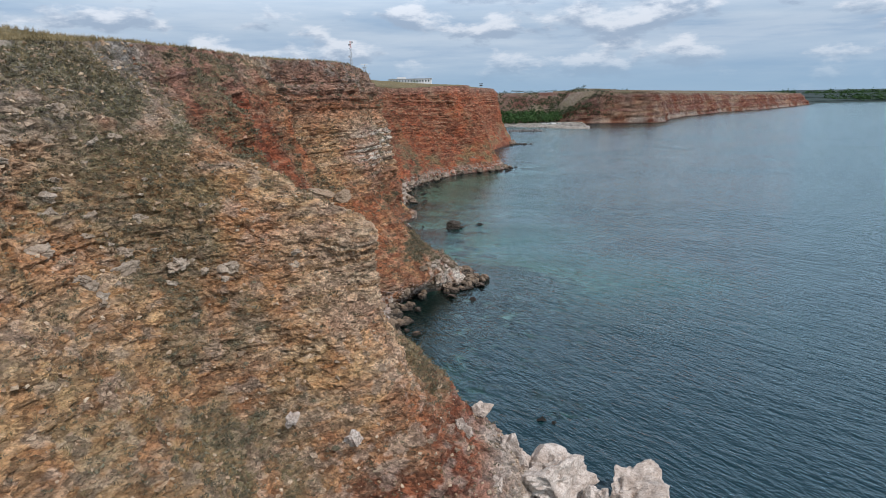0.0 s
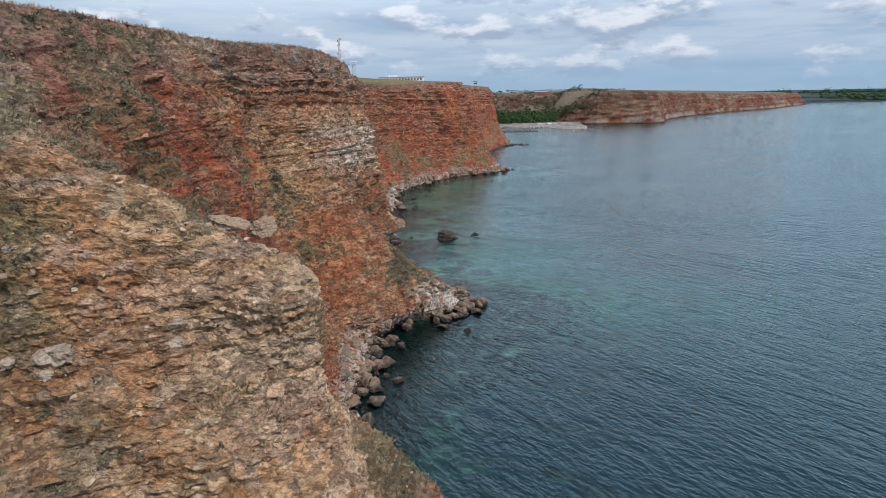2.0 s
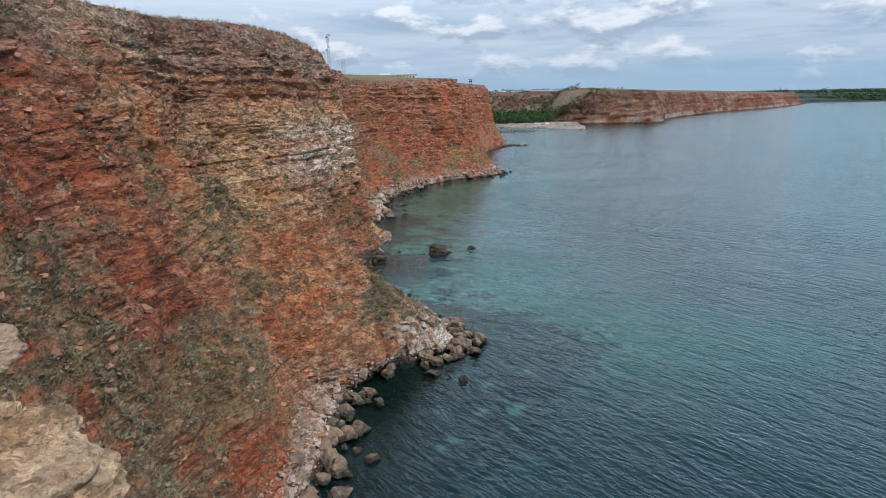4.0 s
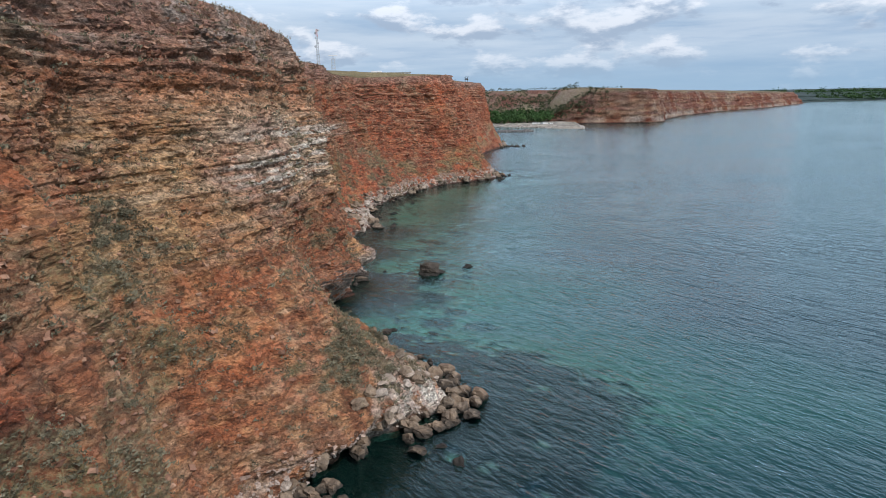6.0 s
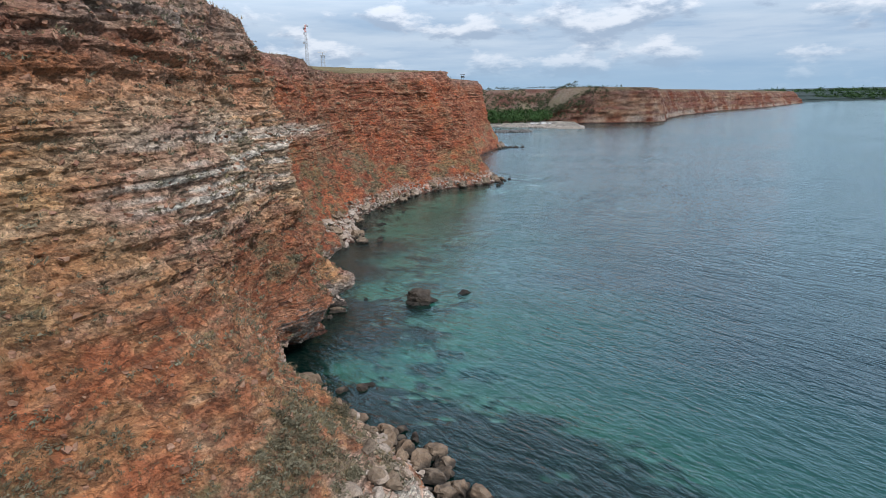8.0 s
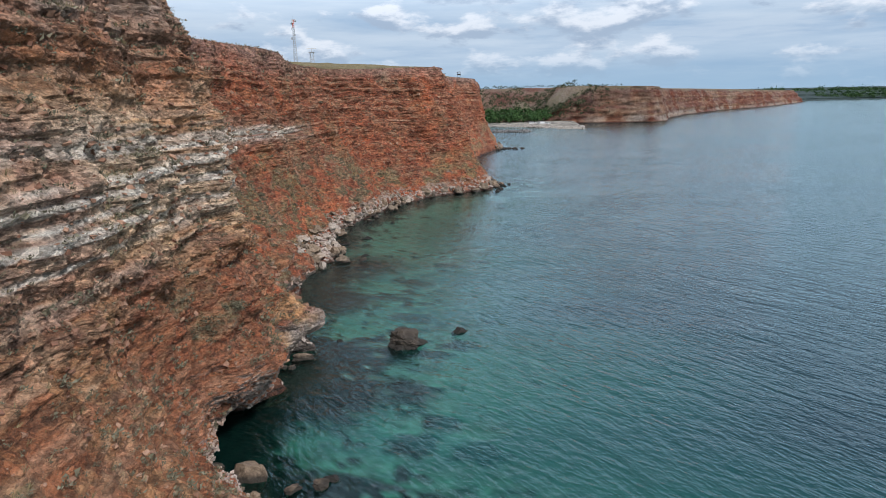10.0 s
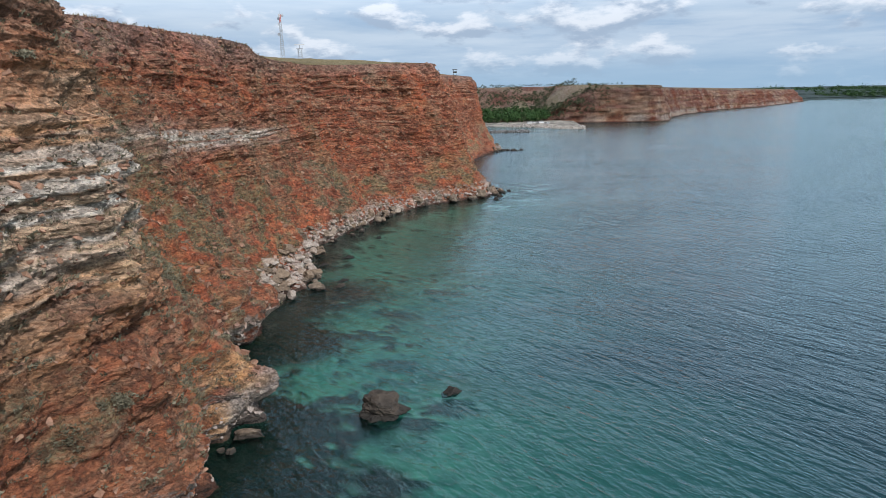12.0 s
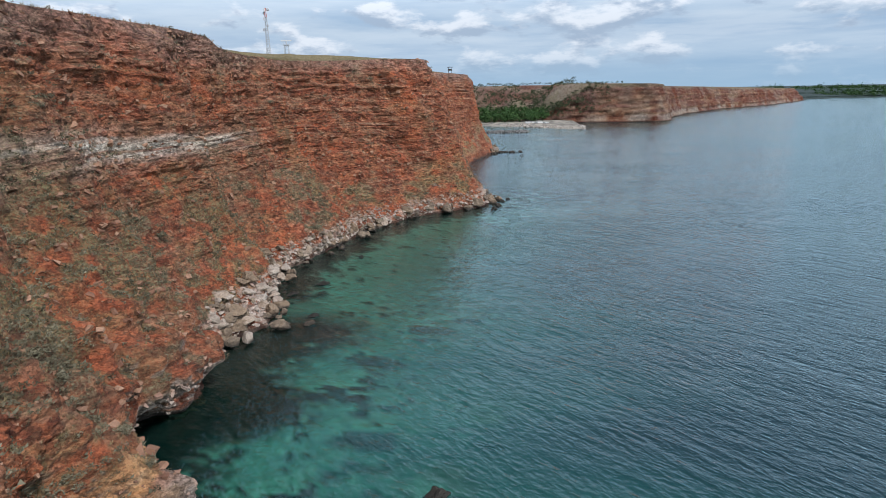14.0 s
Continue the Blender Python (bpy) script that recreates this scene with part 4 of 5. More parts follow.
def ledge_slabs():
    """Flat capstones on the crest of the spur."""
    slab = [boulder_mesh("capstone", 80 + i, SLAB, 5, 0.40, 0.22) for i in range(2)]
    for i, (x, y, z, a, b, h, t) in enumerate(((-14.3, 57.4, 32.9, 1.55, 1.2, 1.5, 0.1), (-12.3, 57.6, 32.5, 1.1, 0.9, 1.7, 0.9), (-18.6, 57.6, 34.3, 0.9, 0.8, 1.2, 2.0))):
        put_boulder(slab[i % 2], x, y, z, a, b, h, t, "flat grey limestone slab capping the spur's crest", "capstone", "capstones on the spur")


ledge_slabs()


def slope_outcrops():
    """Grey weathered rocks that stand out of the upper slope of the spur."""
    rng = random.Random(17)
    P, M = SECTIONS["cliff_spur"][:2]
    kinds = [boulder_mesh("outcrop_rock", 90 + i, OUTCROP, 4, 0.8, 0.40) for i in range(5)]
    i, j = np.where((P[..., 1] > 40) & (P[..., 1] < 52.5) & (P[..., 2] > 27) & (P[..., 2] < 43.5) & (M[..., 2] > 0.15))
    for _ in range(70):
        k = rng.randrange(len(i))
        x, y, z = P[i[k], j[k]]
        s = 0.3 + 0.75 * rng.random() ** 1.8
        put_boulder(rng.choice(kinds), x, y, z - 0.1 * s, s * rng.uniform(0.9, 1.6), s, s * rng.uniform(0.7, 1.0), rng.uniform(0, 6.28),
                    "grey lichened limestone rock jutting from the spur's slope", "outcrop_rock", "outcrops on the spur")


slope_outcrops()


def shore_boulders():
    rng = random.Random(5)
    heap = {True: [], False: []}
    fields = (("cliff_cove", 86, 113, 0.8, 4.5, 26, 0.35, 1.3, 0.45), ("cliff_buttress", 113, 118, -0.6, 3.5, 16, 0.4, 1.4, 0.3), ("cliff_buttress", 124, 147, 0.5, 5.0, 18, 0.5, 1.5, 0.5), ("cliff_buttress", 122, 146, 1.2, 7.5, 46, 0.35, 1.1, 0.65),
              ("cliff_buttress", 147, 164, -0.5, 2.5, 20, 0.4, 1.4, 0.2), ("cliff_bay", 229, 300, -0.5, 5.0, 120, 0.5, 1.9, 0.5), ("cliff_bay", 234, 252, 0.3, 6.0, 50, 0.6, 1.9, 0.75), ("cliff_bay", 300, 320, -0.5, 3.5, 30, 0.5, 1.8, 0.4),
              ("cliff_headland", 320, 372, -0.5, 2.5, 36, 0.6, 2.4, 0.05), ("cliff_headland", 515, 562, -0.5, 2.5, 12, 1.0, 3.0, 0.1))
    for sec, y0, y1, z0, z1, count, s0, s1, pale in fields:
        P = SECTIONS[sec][0]
        i, j = np.where((P[..., 1] > y0) & (P[..., 1] < y1) & (P[..., 2] > z0) & (P[..., 2] < z1))
        for _ in range(count):
            k = rng.randrange(len(i))
            x, y, z = P[i[k], j[k]]
            s = s0 + (s1 - s0) * rng.random() ** 2.2
            out = rng.random() ** 2 * (3.5 if z < 1.0 else 0.5)
            white = rng.random() < pale and z > 0.8
            me = rng.choice(PALE_STONES if white else STONES)
            if y > 229 and s < s0 + 0.45 * (s1 - s0):
                heap[white].append((me, Matrix.LocRotScale((x + out, y + rng.uniform(-0.5, 0.5), max(z, -0.2) + 0.15 * s), Euler((0, 0, rng.uniform(0, 6.28))), (s * rng.uniform(0.9, 1.4), s, s * rng.uniform(0.8, 1.15)))))
                continue
            put_boulder(me, x + out, y + rng.uniform(-0.5, 0.5), max(z, -0.2) + 0.15 * s, s * rng.uniform(0.9, 1.4), s, s * rng.uniform(0.8, 1.15), rng.uniform(0, 6.28),
                        "pale limestone boulder in the rubble at the cliff foot" if white else "grey-brown boulder lying at the water's edge")

    for white, items in heap.items():
        bm = bmesh.new()
        for me, m in items:
            start = len(bm.verts)
            bm.from_mesh(me)
            bm.verts.ensure_lookup_table()
            bmesh.ops.transform(bm, matrix=m, verts=bm.verts[start:])
        tagged(part("shore_rubble", bm, PALE_BOULDER if white else BOULDER), "heaped %s stones along the foot of the red cliff" % ("pale" if white else "grey-brown"), "rubble", kind="stuff")

    # heaps that have rolled into the water
    for y0, y1, out0, out1, count, s0, s1 in ((87, 117, -1.5, 3.0, 42, 0.5, 1.5), (123, 148, -0.8, 4.2, 70, 0.5, 1.6), (147, 164, -0.5, 2.0, 12, 0.5, 1.3)):
        for _ in range(count):
            y, s = rng.uniform(y0, y1), s0 + (s1 - s0) * rng.random() ** 1.6
            out = rng.uniform(out0, out1)
            put_boulder(rng.choice(STONES), float(shore_x(y)) + out, y, 0.15 + 0.35 * max(0.0, 1.0 - out) + 0.1 * s, s * rng.uniform(0.9, 1.35), s, s * rng.uniform(0.85, 1.2), rng.uniform(0, 6.28),
                        "grey-brown boulder lying at the water's edge")


shore_boulders()

# ---- loose stones, shrubs and grass on the slopes ----


def sample(sec, count, rng, ok):
    P, M, at, _ = SECTIONS[sec]
    w = ok(P, M, at)
    area = np.linalg.norm(np.cross(np.gradient(P, axis=0), np.gradient(P, axis=1)), axis=-1)
    w = (w * area).ravel()
    k = rng.choice(len(w), size=count, p=w / w.sum())
    return P.reshape(-1, 3)[k], M.reshape(-1, 3)[k]


def stone_block(rng, flat):
    """Eight corners of an irregular slab."""
    c = np.array([(x, y, z) for x in (-1, 1) for y in (-1, 1) for z in (-1, 1)], float) * (1, 0.75, flat)
    return c * rng.uniform(0.35, 1.1, (8, 3)) + rng.normal(0, 0.12, (8, 3))


BLOCK_FACES = np.array([(0, 1, 3), (0, 3, 2), (4, 6, 7), (4, 7, 5), (0, 4, 5), (0, 5, 1), (2, 3, 7), (2, 7, 6), (0, 2, 6), (0, 6, 4), (1, 5, 7), (1, 7, 3)])


def turned(c, rng, tilt=0.35):
    a, b, g = rng.uniform(0, 6.283), rng.normal(0, tilt), rng.normal(0, tilt)
    R = np.array(Euler((b, g, a)).to_matrix())
    return c @ R.T


def loose_stones():
    rng = np.random.default_rng(3)
    meshes = []
    for i in range(8):
        me = soup_mesh("stone", stone_block(rng, 0.45), BLOCK_FACES, SLAB)
        meshes.append(me)
    P, M = sample("cliff_spur", 290, rng, lambda P, M, at: (P[..., 1] > 40) * (P[..., 2] > 3) * (0.2 + at["grey"]))
    spur = SECTIONS["cliff_spur"][3]
    for p, m in zip(P, M):
        s = 0.12 + 0.36 * rng.random() ** 4
        ob = new("stone", meshes[rng.integers(8)])
        ob.parent = spur
        ob.matrix_basis = Matrix.LocRotScale(p + m * 0.1 * s, Euler((rng.normal(0, 0.3), rng.normal(0, 0.3), rng.uniform(0, 6.28))), (s, s, s))
    for sec, n, lo, hi in (("cliff_spur", 7000, 0.05, 0.26), ("cliff_cove", 3500, 0.07, 0.38), ("cliff_buttress", 5000, 0.07, 0.38), ("cliff_bay", 5000, 0.10, 0.6), ("cliff_headland", 2000, 0.15, 0.7)):
        P, M = sample(sec, n, rng, lambda P, M, at: (P[..., 2] > 0.5) * (0.35 + 0.9 * at["grey"] + 0.6 * at["pale"] + 3.5 * (P[..., 2] < 5) * ((P[..., 1] < 165) + (P[..., 1] > 229))) * (P[..., 1] > 27) * (P[..., 1] < 400))
        V, F = [], []
        for i, (p, m) in enumerate(zip(P, M)):
            s = lo + (hi - lo) * rng.random() ** 3
            V.append(turned(stone_block(rng, 0.5) * s, rng) + p + m * 0.15 * s)
            F.append(BLOCK_FACES + 8 * i)
        ob = new("rubble", soup_mesh("rubble", np.concatenate(V), np.concatenate(F), SLAB_JOINED if sec == "cliff_spur" else RED_JOINED))
        ob.parent = SECTIONS[sec][3]
        tagged(ob, "loose broken stones lying on the cliff", kind="stuff")


def island_stone(name, c0, c1):
    k = Mat(name)
    isl = k.n("ShaderNodeNewGeometry").outputs["Random Per Island"]
    f = k.noise(5, 5, 0.7)
    z = k.n("ShaderNodeSeparateXYZ"); k.l(k.co, z.inputs[0])
    c = k.mix(isl, c0, c1)
    c = k.mix(k.range(z.outputs[2], 2.0, 7.0, 0.75, 0.0), c, (0.46, 0.40, 0.34))
    c = k.mix(k.range(f, 0.3, 0.65, 0.5, 0.0), c, (0.10, 0.065, 0.045))
    return k.done(c, 0.9, k.bump(f, 0.6, 0.08), 0.2)


SLAB_JOINED = island_stone("broken_stone", (0.28, 0.17, 0.095), (0.58, 0.44, 0.30))
RED_JOINED = island_stone("broken_red_stone", (0.17, 0.075, 0.045), (0.38, 0.22, 0.14))
loose_stones()


def tuft(rng, leaves, spread, height, width, droop):
    """Thin leaves that spring from one spot: corners and triangles."""
    V, F = [], []
    for i in range(leaves):
        a, r = rng.uniform(0, 6.283), spread * math.sqrt(rng.random())
        d = np.array([math.cos(a), math.sin(a), 0])
        root = d * r * 0.45 + np.array([0, 0, height * 0.25 * rng.random()])
        tip = d * r * droop + np.array([0, 0, height * (1 - 0.55 * (r / spread) ** 2) * rng.uniform(0.7, 1.1)])
        side = np.array([-math.sin(a), math.cos(a), rng.uniform(-0.4, 0.4)]) * width * rng.uniform(0.6, 1.3)
        V += [root - side, root + side, tip + side * 0.3]
        F.append((3 * i, 3 * i + 1, 3 * i + 2))
    return np.array(V), np.array(F)


def cushion(rng, leaves, leaf):
    """A low dome of small leaves: corners and triangles."""
    V, F = [], []
    lobes = rng.normal(0, 0.38, (5, 3)) * (1, 1, 0)
    for i in range(leaves):
        d = rng.normal(0, 1, 3); d[2] = abs(d[2]); d /= np.linalg.norm(d)
        c = lobes[rng.integers(5)] + d * (0.42, 0.42, 0.5) * rng.uniform(0.6, 1.1)
        V += list(c + rng.normal(0, leaf, (3, 3))); F.append((3 * i, 3 * i + 1, 3 * i + 2))
    return np.array(V), np.array(F)


def joined_tufts(name, places, normals, kinds, sizes, rng, material, label, category, flat=0.55):
    V, F, n = [], [], 0
    for p, m, s in zip(places, normals, sizes):
        v, f = kinds[rng.integers(len(kinds))]
        a = rng.uniform(0, 6.283)
        R = np.array([[math.cos(a), -math.sin(a), 0], [math.sin(a), math.cos(a), 0], [0, 0, 1]])
        w = (v * s) @ R.T
        w = w + np.outer(w[:, 2], np.array([m[0], m[1], 0]) * flat) + p
        V.append(w); F.append(f + n); n += len(v)
    ob = new(name, soup_mesh(name, np.concatenate(V), np.concatenate(F), material))
    return tagged(ob, label, category, kind="stuff")


def undergrowth():
    rng = np.random.default_rng(6)
    bush = [cushion(rng, 26, 0.17) for _ in range(6)]
    grass = [tuft(rng, 8, 0.5, 1.0, 0.035, 1.3) for _ in range(5)]
    for sec, n, lo, hi in (("cliff_spur", 6500, 0.12, 0.5), ("cliff_cove", 3200, 0.2, 0.75), ("cliff_buttress", 4200, 0.2, 0.8), ("cliff_bay", 5000, 0.2, 0.8), ("cliff_headland", 900, 0.4, 1.1)):
        P, M = sample(sec, n, rng, lambda P, M, at: (0.10 + at["veg"] ** 1.5) * (P[..., 2] > 3.5) * (M[..., 2] > 0.05) * (P[..., 1] > 27) * (P[..., 1] < 400))
        s = lo + (hi - lo) * rng.random(n) ** 2.5
        joined_tufts("scrub", P, M, bush, s, rng, SHRUB, "low grey-green scrub growing on the cliff ledges", "scrub")
        P, M = sample(sec, n, rng, lambda P, M, at: (0.05 + at["veg"]) * (P[..., 2] > 3.5) * (M[..., 2] > 0.3) * (P[..., 1] > 27) * (P[..., 1] < 400))
        joined_tufts("grass", P, M, grass, 0.2 + 0.5 * rng.random(n) ** 2, rng, DRY_GRASS, "dry grass tufts on the cliff slopes", "grass")
    # dry grass along the edge of the plain
    E = PLAIN[:, :26].reshape(-1, 3)
    E = E[(E[:, 1] > 45) & (E[:, 1] < 330) & (E[:, 0] > -130)]
    k = rng.choice(len(E), 16000)
    p = E[k] + np.stack([rng.uniform(-0.6, 0.4, 16000), rng.uniform(-0.4, 0.4, 16000), np.full(16000, -0.05)], 1)
    joined_tufts("grass", p, np.zeros_like(p), grass, 0.3 + 0.45 * rng.random(len(p)), rng, DRY_GRASS, "dry yellow grass on the cliff-top plain", "grass")
    # single shrubs that stand out
    for i in range(4):
        v, f = cushion(rng, 420, 0.07)
        SHRUBS.append(soup_mesh("shrub", v, f, SHRUB))
    for sec, n, lo, hi in (("cliff_spur", 46, 0.45, 0.9), ("cliff_cove", 26, 0.6, 1.2), ("cliff_buttress", 60, 0.6, 1.3), ("cliff_bay", 44, 0.7, 1.5)):
        P, M = sample(sec, n, rng, lambda P, M, at: at["veg"] * (P[..., 2] > 6) * (M[..., 2] > 0.35) * (P[..., 1] > 40))
        for p in P:
            s = rng.uniform(lo, hi)
            ob = new("shrub", SHRUBS[rng.integers(4)])
            ob.matrix_basis = Matrix.LocRotScale(p - np.array([0, 0, 0.05]), Euler((0, 0, rng.uniform(0, 6.28))), (s, s, s * 0.8))
            tagged(ob, "dark green-grey shrub rooted on the cliff", "shrub", "shrubs on the cliff")


SHRUBS = []
undergrowth()

# ---- masts, tower and building on the plain ----


def lattice(bm, w0, w1, h, bays, r):
    """A tapered square lattice."""
    def ring(k):
        w = (w0 + (w1 - w0) * k / bays) / 2
        return [Vector((x * w, y * w, h * k / bays)) for x, y in ((-1, -1), (1, -1), (1, 1), (-1, 1))]
    for k in range(bays):
        a, b = ring(k), ring(k + 1)
        for i in range(4):
            bar(bm, a[i], b[i], r)
            bar(bm, b[i], b[(i + 1) % 4], r * 0.7, 4)
            bar(bm, a[i], b[(i + 1) % 4] if k % 2 else b[i - 1], r * 0.6, 4)


def radio_mast():
    base = tagged(new("radio_mast"), "tall grey and red lattice radio mast with antennas", "mast")
    base.matrix_basis = pose(-98.4, 535, 56.5)
    for k in range(6):
        bm = bmesh.new()
        lattice(bm, 2.4 - 0.28 * k, 2.12 - 0.28 * k, 5.0, 4, 0.09)
        part("lattice_section", bm, RED_PAINT if k == 5 else STEEL, base, at=pose(0, 0, 5.0 * k))
    for z, a in ((29.5, 0.3), (27.5, 2.5), (24, 4.0), (20.5, 1.2), (18, 3.2)):
        bm = bmesh.new()
        bmesh.ops.create_cone(bm, cap_ends=True, segments=12, radius1=0.9, radius2=0.5, depth=0.5, matrix=pose(math.cos(a) * 1.4, math.sin(a) * 1.4, z, 90, 0, math.degrees(a)))
        part("antenna_dish", bm, STEEL, base, "pale antenna dish")
    for a in (0.5, 2.6, 4.7):
        bm = bmesh.new()
        box(bm, math.cos(a) - 0.15, math.sin(a) - 0.15, 28, math.cos(a) + 0.15, math.sin(a) + 0.15, 30.2)
        part("panel_antenna", bm, WHITE_WALL, base)
    bm = bmesh.new(); bar(bm, (0, 0, 29.5), (0, 0, 32), 0.06); part("spike", bm, STEEL, base)


def radar_tower():
    base = tagged(new("radar_tower"), "grey lattice tower with a turning radar bar", "radar tower")
    base.matrix_basis = pose(-87.4, 535, 56.5)
    bm = bmesh.new(); lattice(bm, 2.6, 2.2, 9.0, 4, 0.10); part("lattice", bm, STEEL, base)
    bm = bmesh.new(); box(bm, -1.8, -1.8, 9.0, 1.8, 1.8, 9.25); part("platform", bm, STEEL, base)
    bm = bmesh.new(); bar(bm, (0, 0, 9.2), (0, 0, 11.3), 0.3, 8); part("pedestal", bm, STEEL, base)
    bm = bmesh.new(); box(bm, -3.2, -0.3, 11.3, 3.2, 0.3, 11.8); part("radar_antenna", bm, WHITE_WALL, base, "long white radar bar")
    for x in (-1.7, 1.7):
        bm = bmesh.new(); bar(bm, (x, -1.7, 9.25), (x, 1.7, 10.3), 0.04); bar(bm, (x, -1.7, 10.3), (x, 1.7, 10.3), 0.04); part("railing", bm, STEEL, base)


def watch_tower():
    base = tagged(new("watch_tower"), "dark wooden lookout tower on posts at the headland", "tower")
    base.matrix_basis = pose(10.6, 515, 46.9) @ Matrix.Scale(0.62, 4)
    for x in (-1.3, 1.3):
        for y in (-1.3, 1.3):
            bm = bmesh.new(); bar(bm, (x, y, -1.5), (x, y, 5.4), 0.13); part("post", bm, DARK_WOOD, base)
    bm = bmesh.new(); box(bm, -2.2, -2.2, 2.3, 2.2, 2.2, 2.6); part("deck", bm, DARK_WOOD, base)
    for a in range(4):
        bm = bmesh.new(); box(bm, -1.8, -1.85, 2.6, 1.8, -1.72, 3.7); part("wall", bm, DARK_WOOD, base, at=pose(0, 0, 0, 0, 0, 90 * a))
    bm = bmesh.new(); box(bm, -2.5, -2.5, 5.2, 2.5, 2.5, 5.55); part("roof", bm, DARK_WOOD, base)


def long_building():
    base = tagged(new("long_building"), "long low white two-storey building with a flat roof", "building")
    base.matrix_basis = pose(-52, 566, 50.2)
    bm = bmesh.new(); box(bm, -19, 0, 0, 19, 9, 5.8); part("wall", bm, WHITE_WALL, base)
    bm = bmesh.new(); box(bm, -19.5, -0.6, 5.8, 19.5, 9.5, 6.2); part("roof", bm, ROOF, base)
    bm = bmesh.new(); box(bm, -12, 2, 6.2, -4, 7, 7.6); part("roof_house", bm, WHITE_WALL, base)
    for k in range(14):
        bm = bmesh.new(); box(bm, -17.6 + 2.6 * k, -0.12, 3.4, -16.0 + 2.6 * k, 0.02, 5.0); part("window", bm, GLASS, base, "dark window")
    for k in range(15):
        bm = bmesh.new(); box(bm, -18.9 + 2.6 * k, -0.5, 0, -18.6 + 2.6 * k, -0.1, 5.8); part("pillar", bm, WHITE_WALL, base)


radio_mast()
radar_tower()
watch_tower()
long_building()

# ---- beach, breakwater and far trees ----


def beach():
    xs, ys = np.linspace(30, 160, 90), np.linspace(705, 875, 90)
    Y, X = np.meshgrid(ys, xs, indexing="ij")
    front = np.interp(X, (30, 60, 95, 120, 138, 142, 150, 160), (812, 800, 768, 737, 721, 724, 790, 850))
    Z = -0.6 + 0.075 * (Y - front) + 0.5 * fbm(X / 7, Y / 7, X * 0, 3, 3)
    ob = grid_mesh("beach", np.stack([X, Y, np.maximum(-3, np.minimum(Z, 2.2 + 0.1 * Z))], -1), None, SAND, flip=True)
    tagged(ob, "pale sand beach at the mouth of the valley", "beach", kind="structure")
    rng = np.random.default_rng(12)
    V, F = [], []
    for i in range(520):
        x = rng.uniform(70, 146)
        y = np.interp(x, (30, 60, 95, 120, 138, 142, 150, 160), (812, 800, 768, 737, 721, 724, 790, 850)) + 8 + 45 * rng.random() ** 1.5
        V.append(turned(stone_block(rng, 0.6) * rng.uniform(0.4, 1.5), rng, 0.4) + (x, y, min(2.2, 0.07 * (y - 760 + 0.9 * (x - 100))) * 0.5 + 0.3)); F.append(BLOCK_FACES + 8 * i)
    st = new("rocks", soup_mesh("rocks", np.concatenate(V), np.concatenate(F), SPIT_STONE))
    tagged(st, "pale and dark rocks strewn along the spit", "rocks", kind="stuff")


SPIT_STONE = island_stone("spit_stone", (0.10, 0.085, 0.07), (0.55, 0.50, 0.43))


def breakwater():
    rng = np.random.default_rng(2)
    V, F = [], []
    for i in range(420):
        t, a = rng.random(), rng.normal(0, 1.6)
        p = np.array([46 + 36 * t, 701 + a, 1.6 - 0.45 * abs(a) + rng.uniform(-0.4, 0.2)])
        V.append(turned(stone_block(rng, 0.7) * rng.uniform(0.6, 1.3), rng, 0.5) + p); F.append(BLOCK_FACES + 8 * i)
    ob = new("breakwater", soup_mesh("breakwater", np.concatenate(V), np.concatenate(F), CONCRETE))
    tagged(ob, "dark stone breakwater reaching into the bay", "breakwater")


def beach_huts():
    for i, (x, y, w, h) in enumerate(((98, 812, 5, 3.0), (104, 816, 4, 2.6), (110, 812, 6, 3.2), (116, 806, 4, 2.5))):
        base = tagged(new("beach_hut"), "small white hut above the beach", "hut", "huts by the beach")
        base.matrix_basis = pose(x, y, 1.2, 0, 0, 10 * i)
        bm = bmesh.new(); box(bm, -w / 2, -2, 0, w / 2, 2, h); part("wall", bm, WHITE_WALL, base)
        bm = bmesh.new(); box(bm, -w / 2 - 0.3, -2.3, h, w / 2 + 0.3, 2.3, h + 0.3); part("roof", bm, ROOF, base)


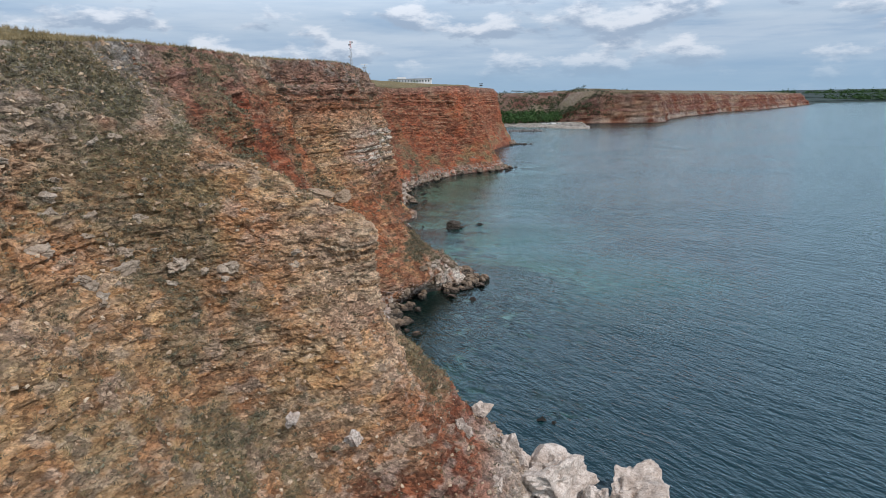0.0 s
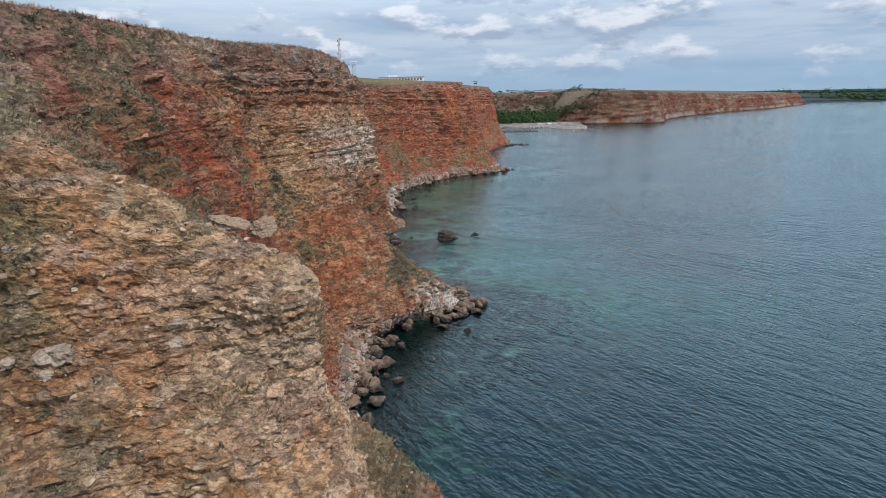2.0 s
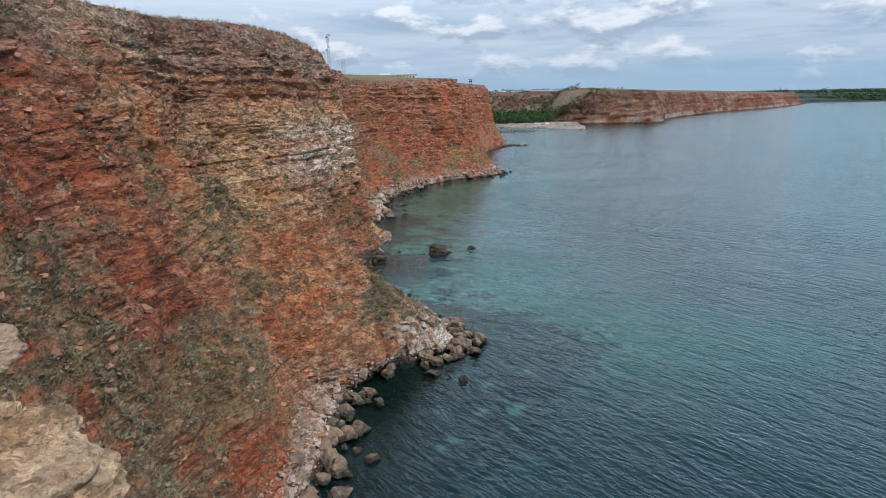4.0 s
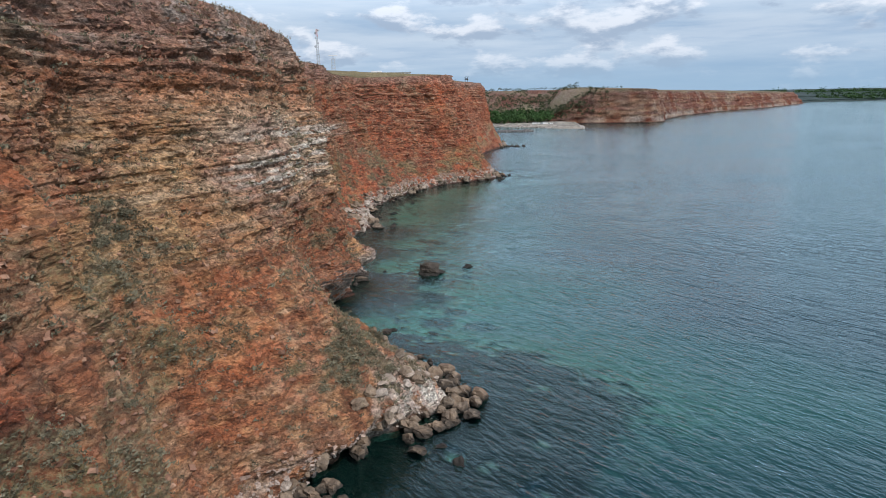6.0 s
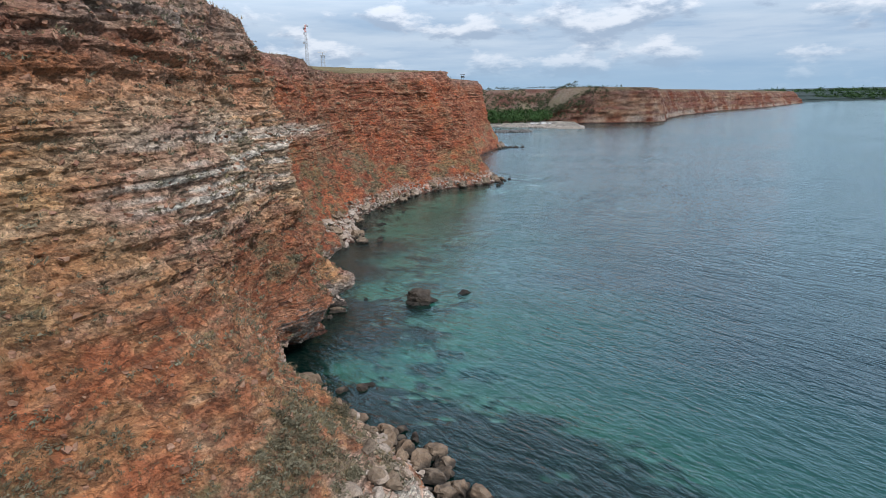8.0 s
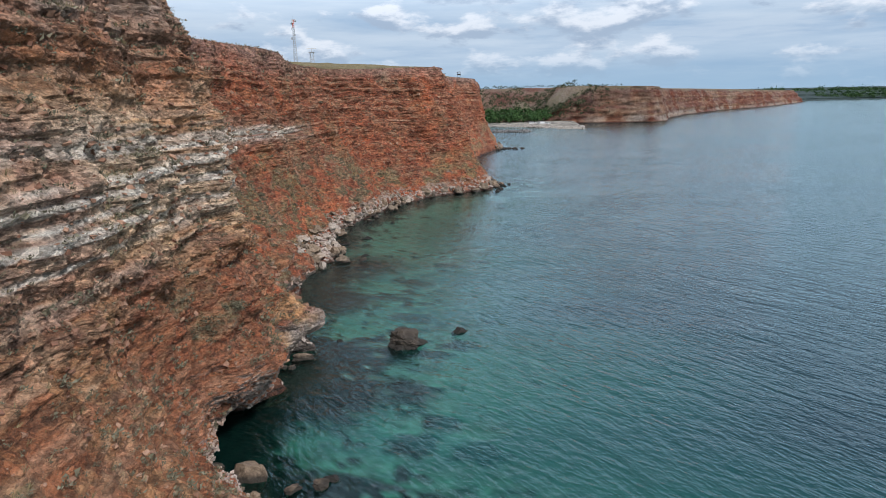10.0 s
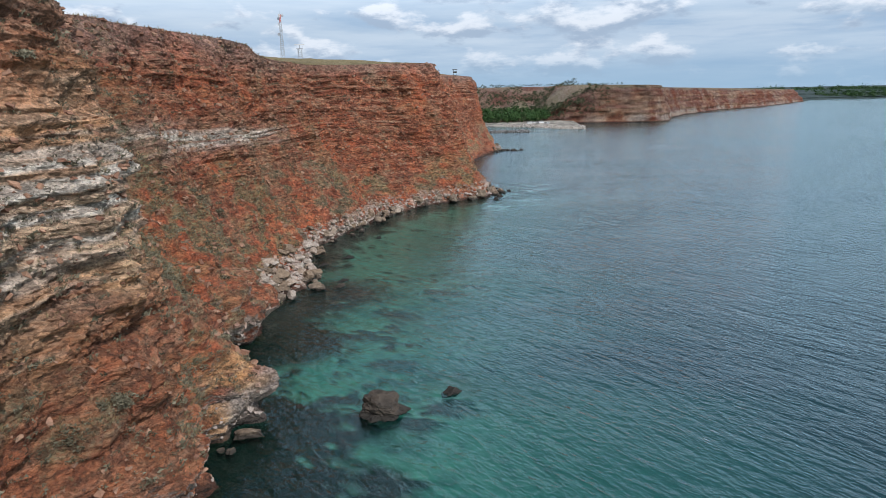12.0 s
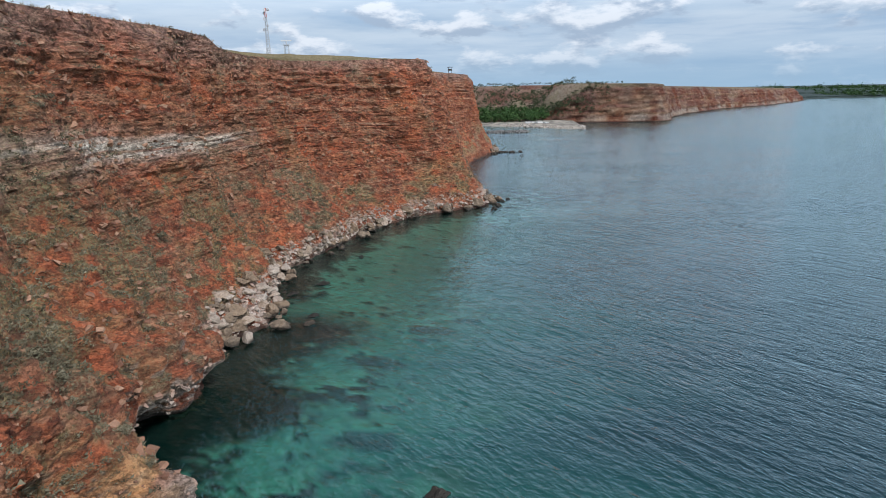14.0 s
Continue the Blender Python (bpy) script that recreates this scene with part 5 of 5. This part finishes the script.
def tree_clump(rng, leaves, size):
    """A crown of leaf clusters with an uneven outline: corners and triangles."""
    V, F = [], []
    lobes = rng.normal(0, 0.45, (6, 3)) * (1, 1, 0.6) + (0, 0, 1.0)
    for i in range(leaves):
        c = lobes[rng.integers(6)] + rng.normal(0, 0.30, 3)
        d = rng.normal(0, 1, (3, 3)) * 0.20
        V += list((c + d) * size); F.append((3 * i, 3 * i + 1, 3 * i + 2))
    return np.array(V), np.array(F)


def woods():
    rng = np.random.default_rng(9)
    kinds = [tree_clump(rng, 48, 1.1) for _ in range(5)]

    def scatter(name, count, spot, lo, hi, label, leaf=TREE_LEAF):
        P = np.array([spot() for _ in range(count)])
        ob = joined_tufts(name, P, np.zeros_like(P), kinds, rng.uniform(lo, hi, count), rng, leaf, label, "trees")
        return ob

    def valley():
        x = rng.uniform(20, 125); y = rng.uniform(838, 880) - 0.0
        return (x, y, 2.0 + 0.20 * (y - 838))
    scatter("wood", 240, valley, 2.6, 4.6, "dense green wood at the bottom of the valley")

    def slope():
        x = rng.uniform(-20, 185); t = rng.random()
        if x > 105:
            x = rng.uniform(95, 165); y = 866 - 0.3 * (x - 108) + 55 * t
            return (x, y, 2 + 26 * t + 0.30 * (x - 95))
        return (x, 845 + 95 * t, 4 + 38 * t)
    scatter("bushes", 1500, slope, 0.6, 1.8, "scattered green bushes on the valley slope", FAR_BUSH)

    near_end = FAR_CLIFF[2:52, 14:49].reshape(-1, 3)

    def cliff_end():
        p = near_end[rng.integers(len(near_end))]
        return (p[0] + rng.uniform(-1, 1), p[1] + rng.uniform(-1, 1), p[2] - 0.3)
    scatter("bushes", 420, cliff_end, 0.5, 1.5, "green and brown bushes on the end of the far cliff", FAR_BUSH)

    def skyline():
        t = rng.random()
        return (60 + 180 * t, 930 + rng.uniform(-10, 60), 43.5)
    scatter("bushes", 90, skyline, 0.6, 1.4, "scattered green bushes on the far plain", FAR_BUSH)

    def far():
        x = rng.uniform(960, 2300); d = rng.random()
        return (x, 1885 + 190 * d, 3 + 20 * d)
    scatter("wood", 1500, far, 4.0, 7.5, "far dark wooded shore")

    def plain():
        return (rng.uniform(-110, -30), rng.uniform(556, 600), 51.5)
    scatter("bushes", 14, plain, 1.2, 2.2, "dark bushes beside the long building")


beach()
breakwater()
beach_huts()
woods()
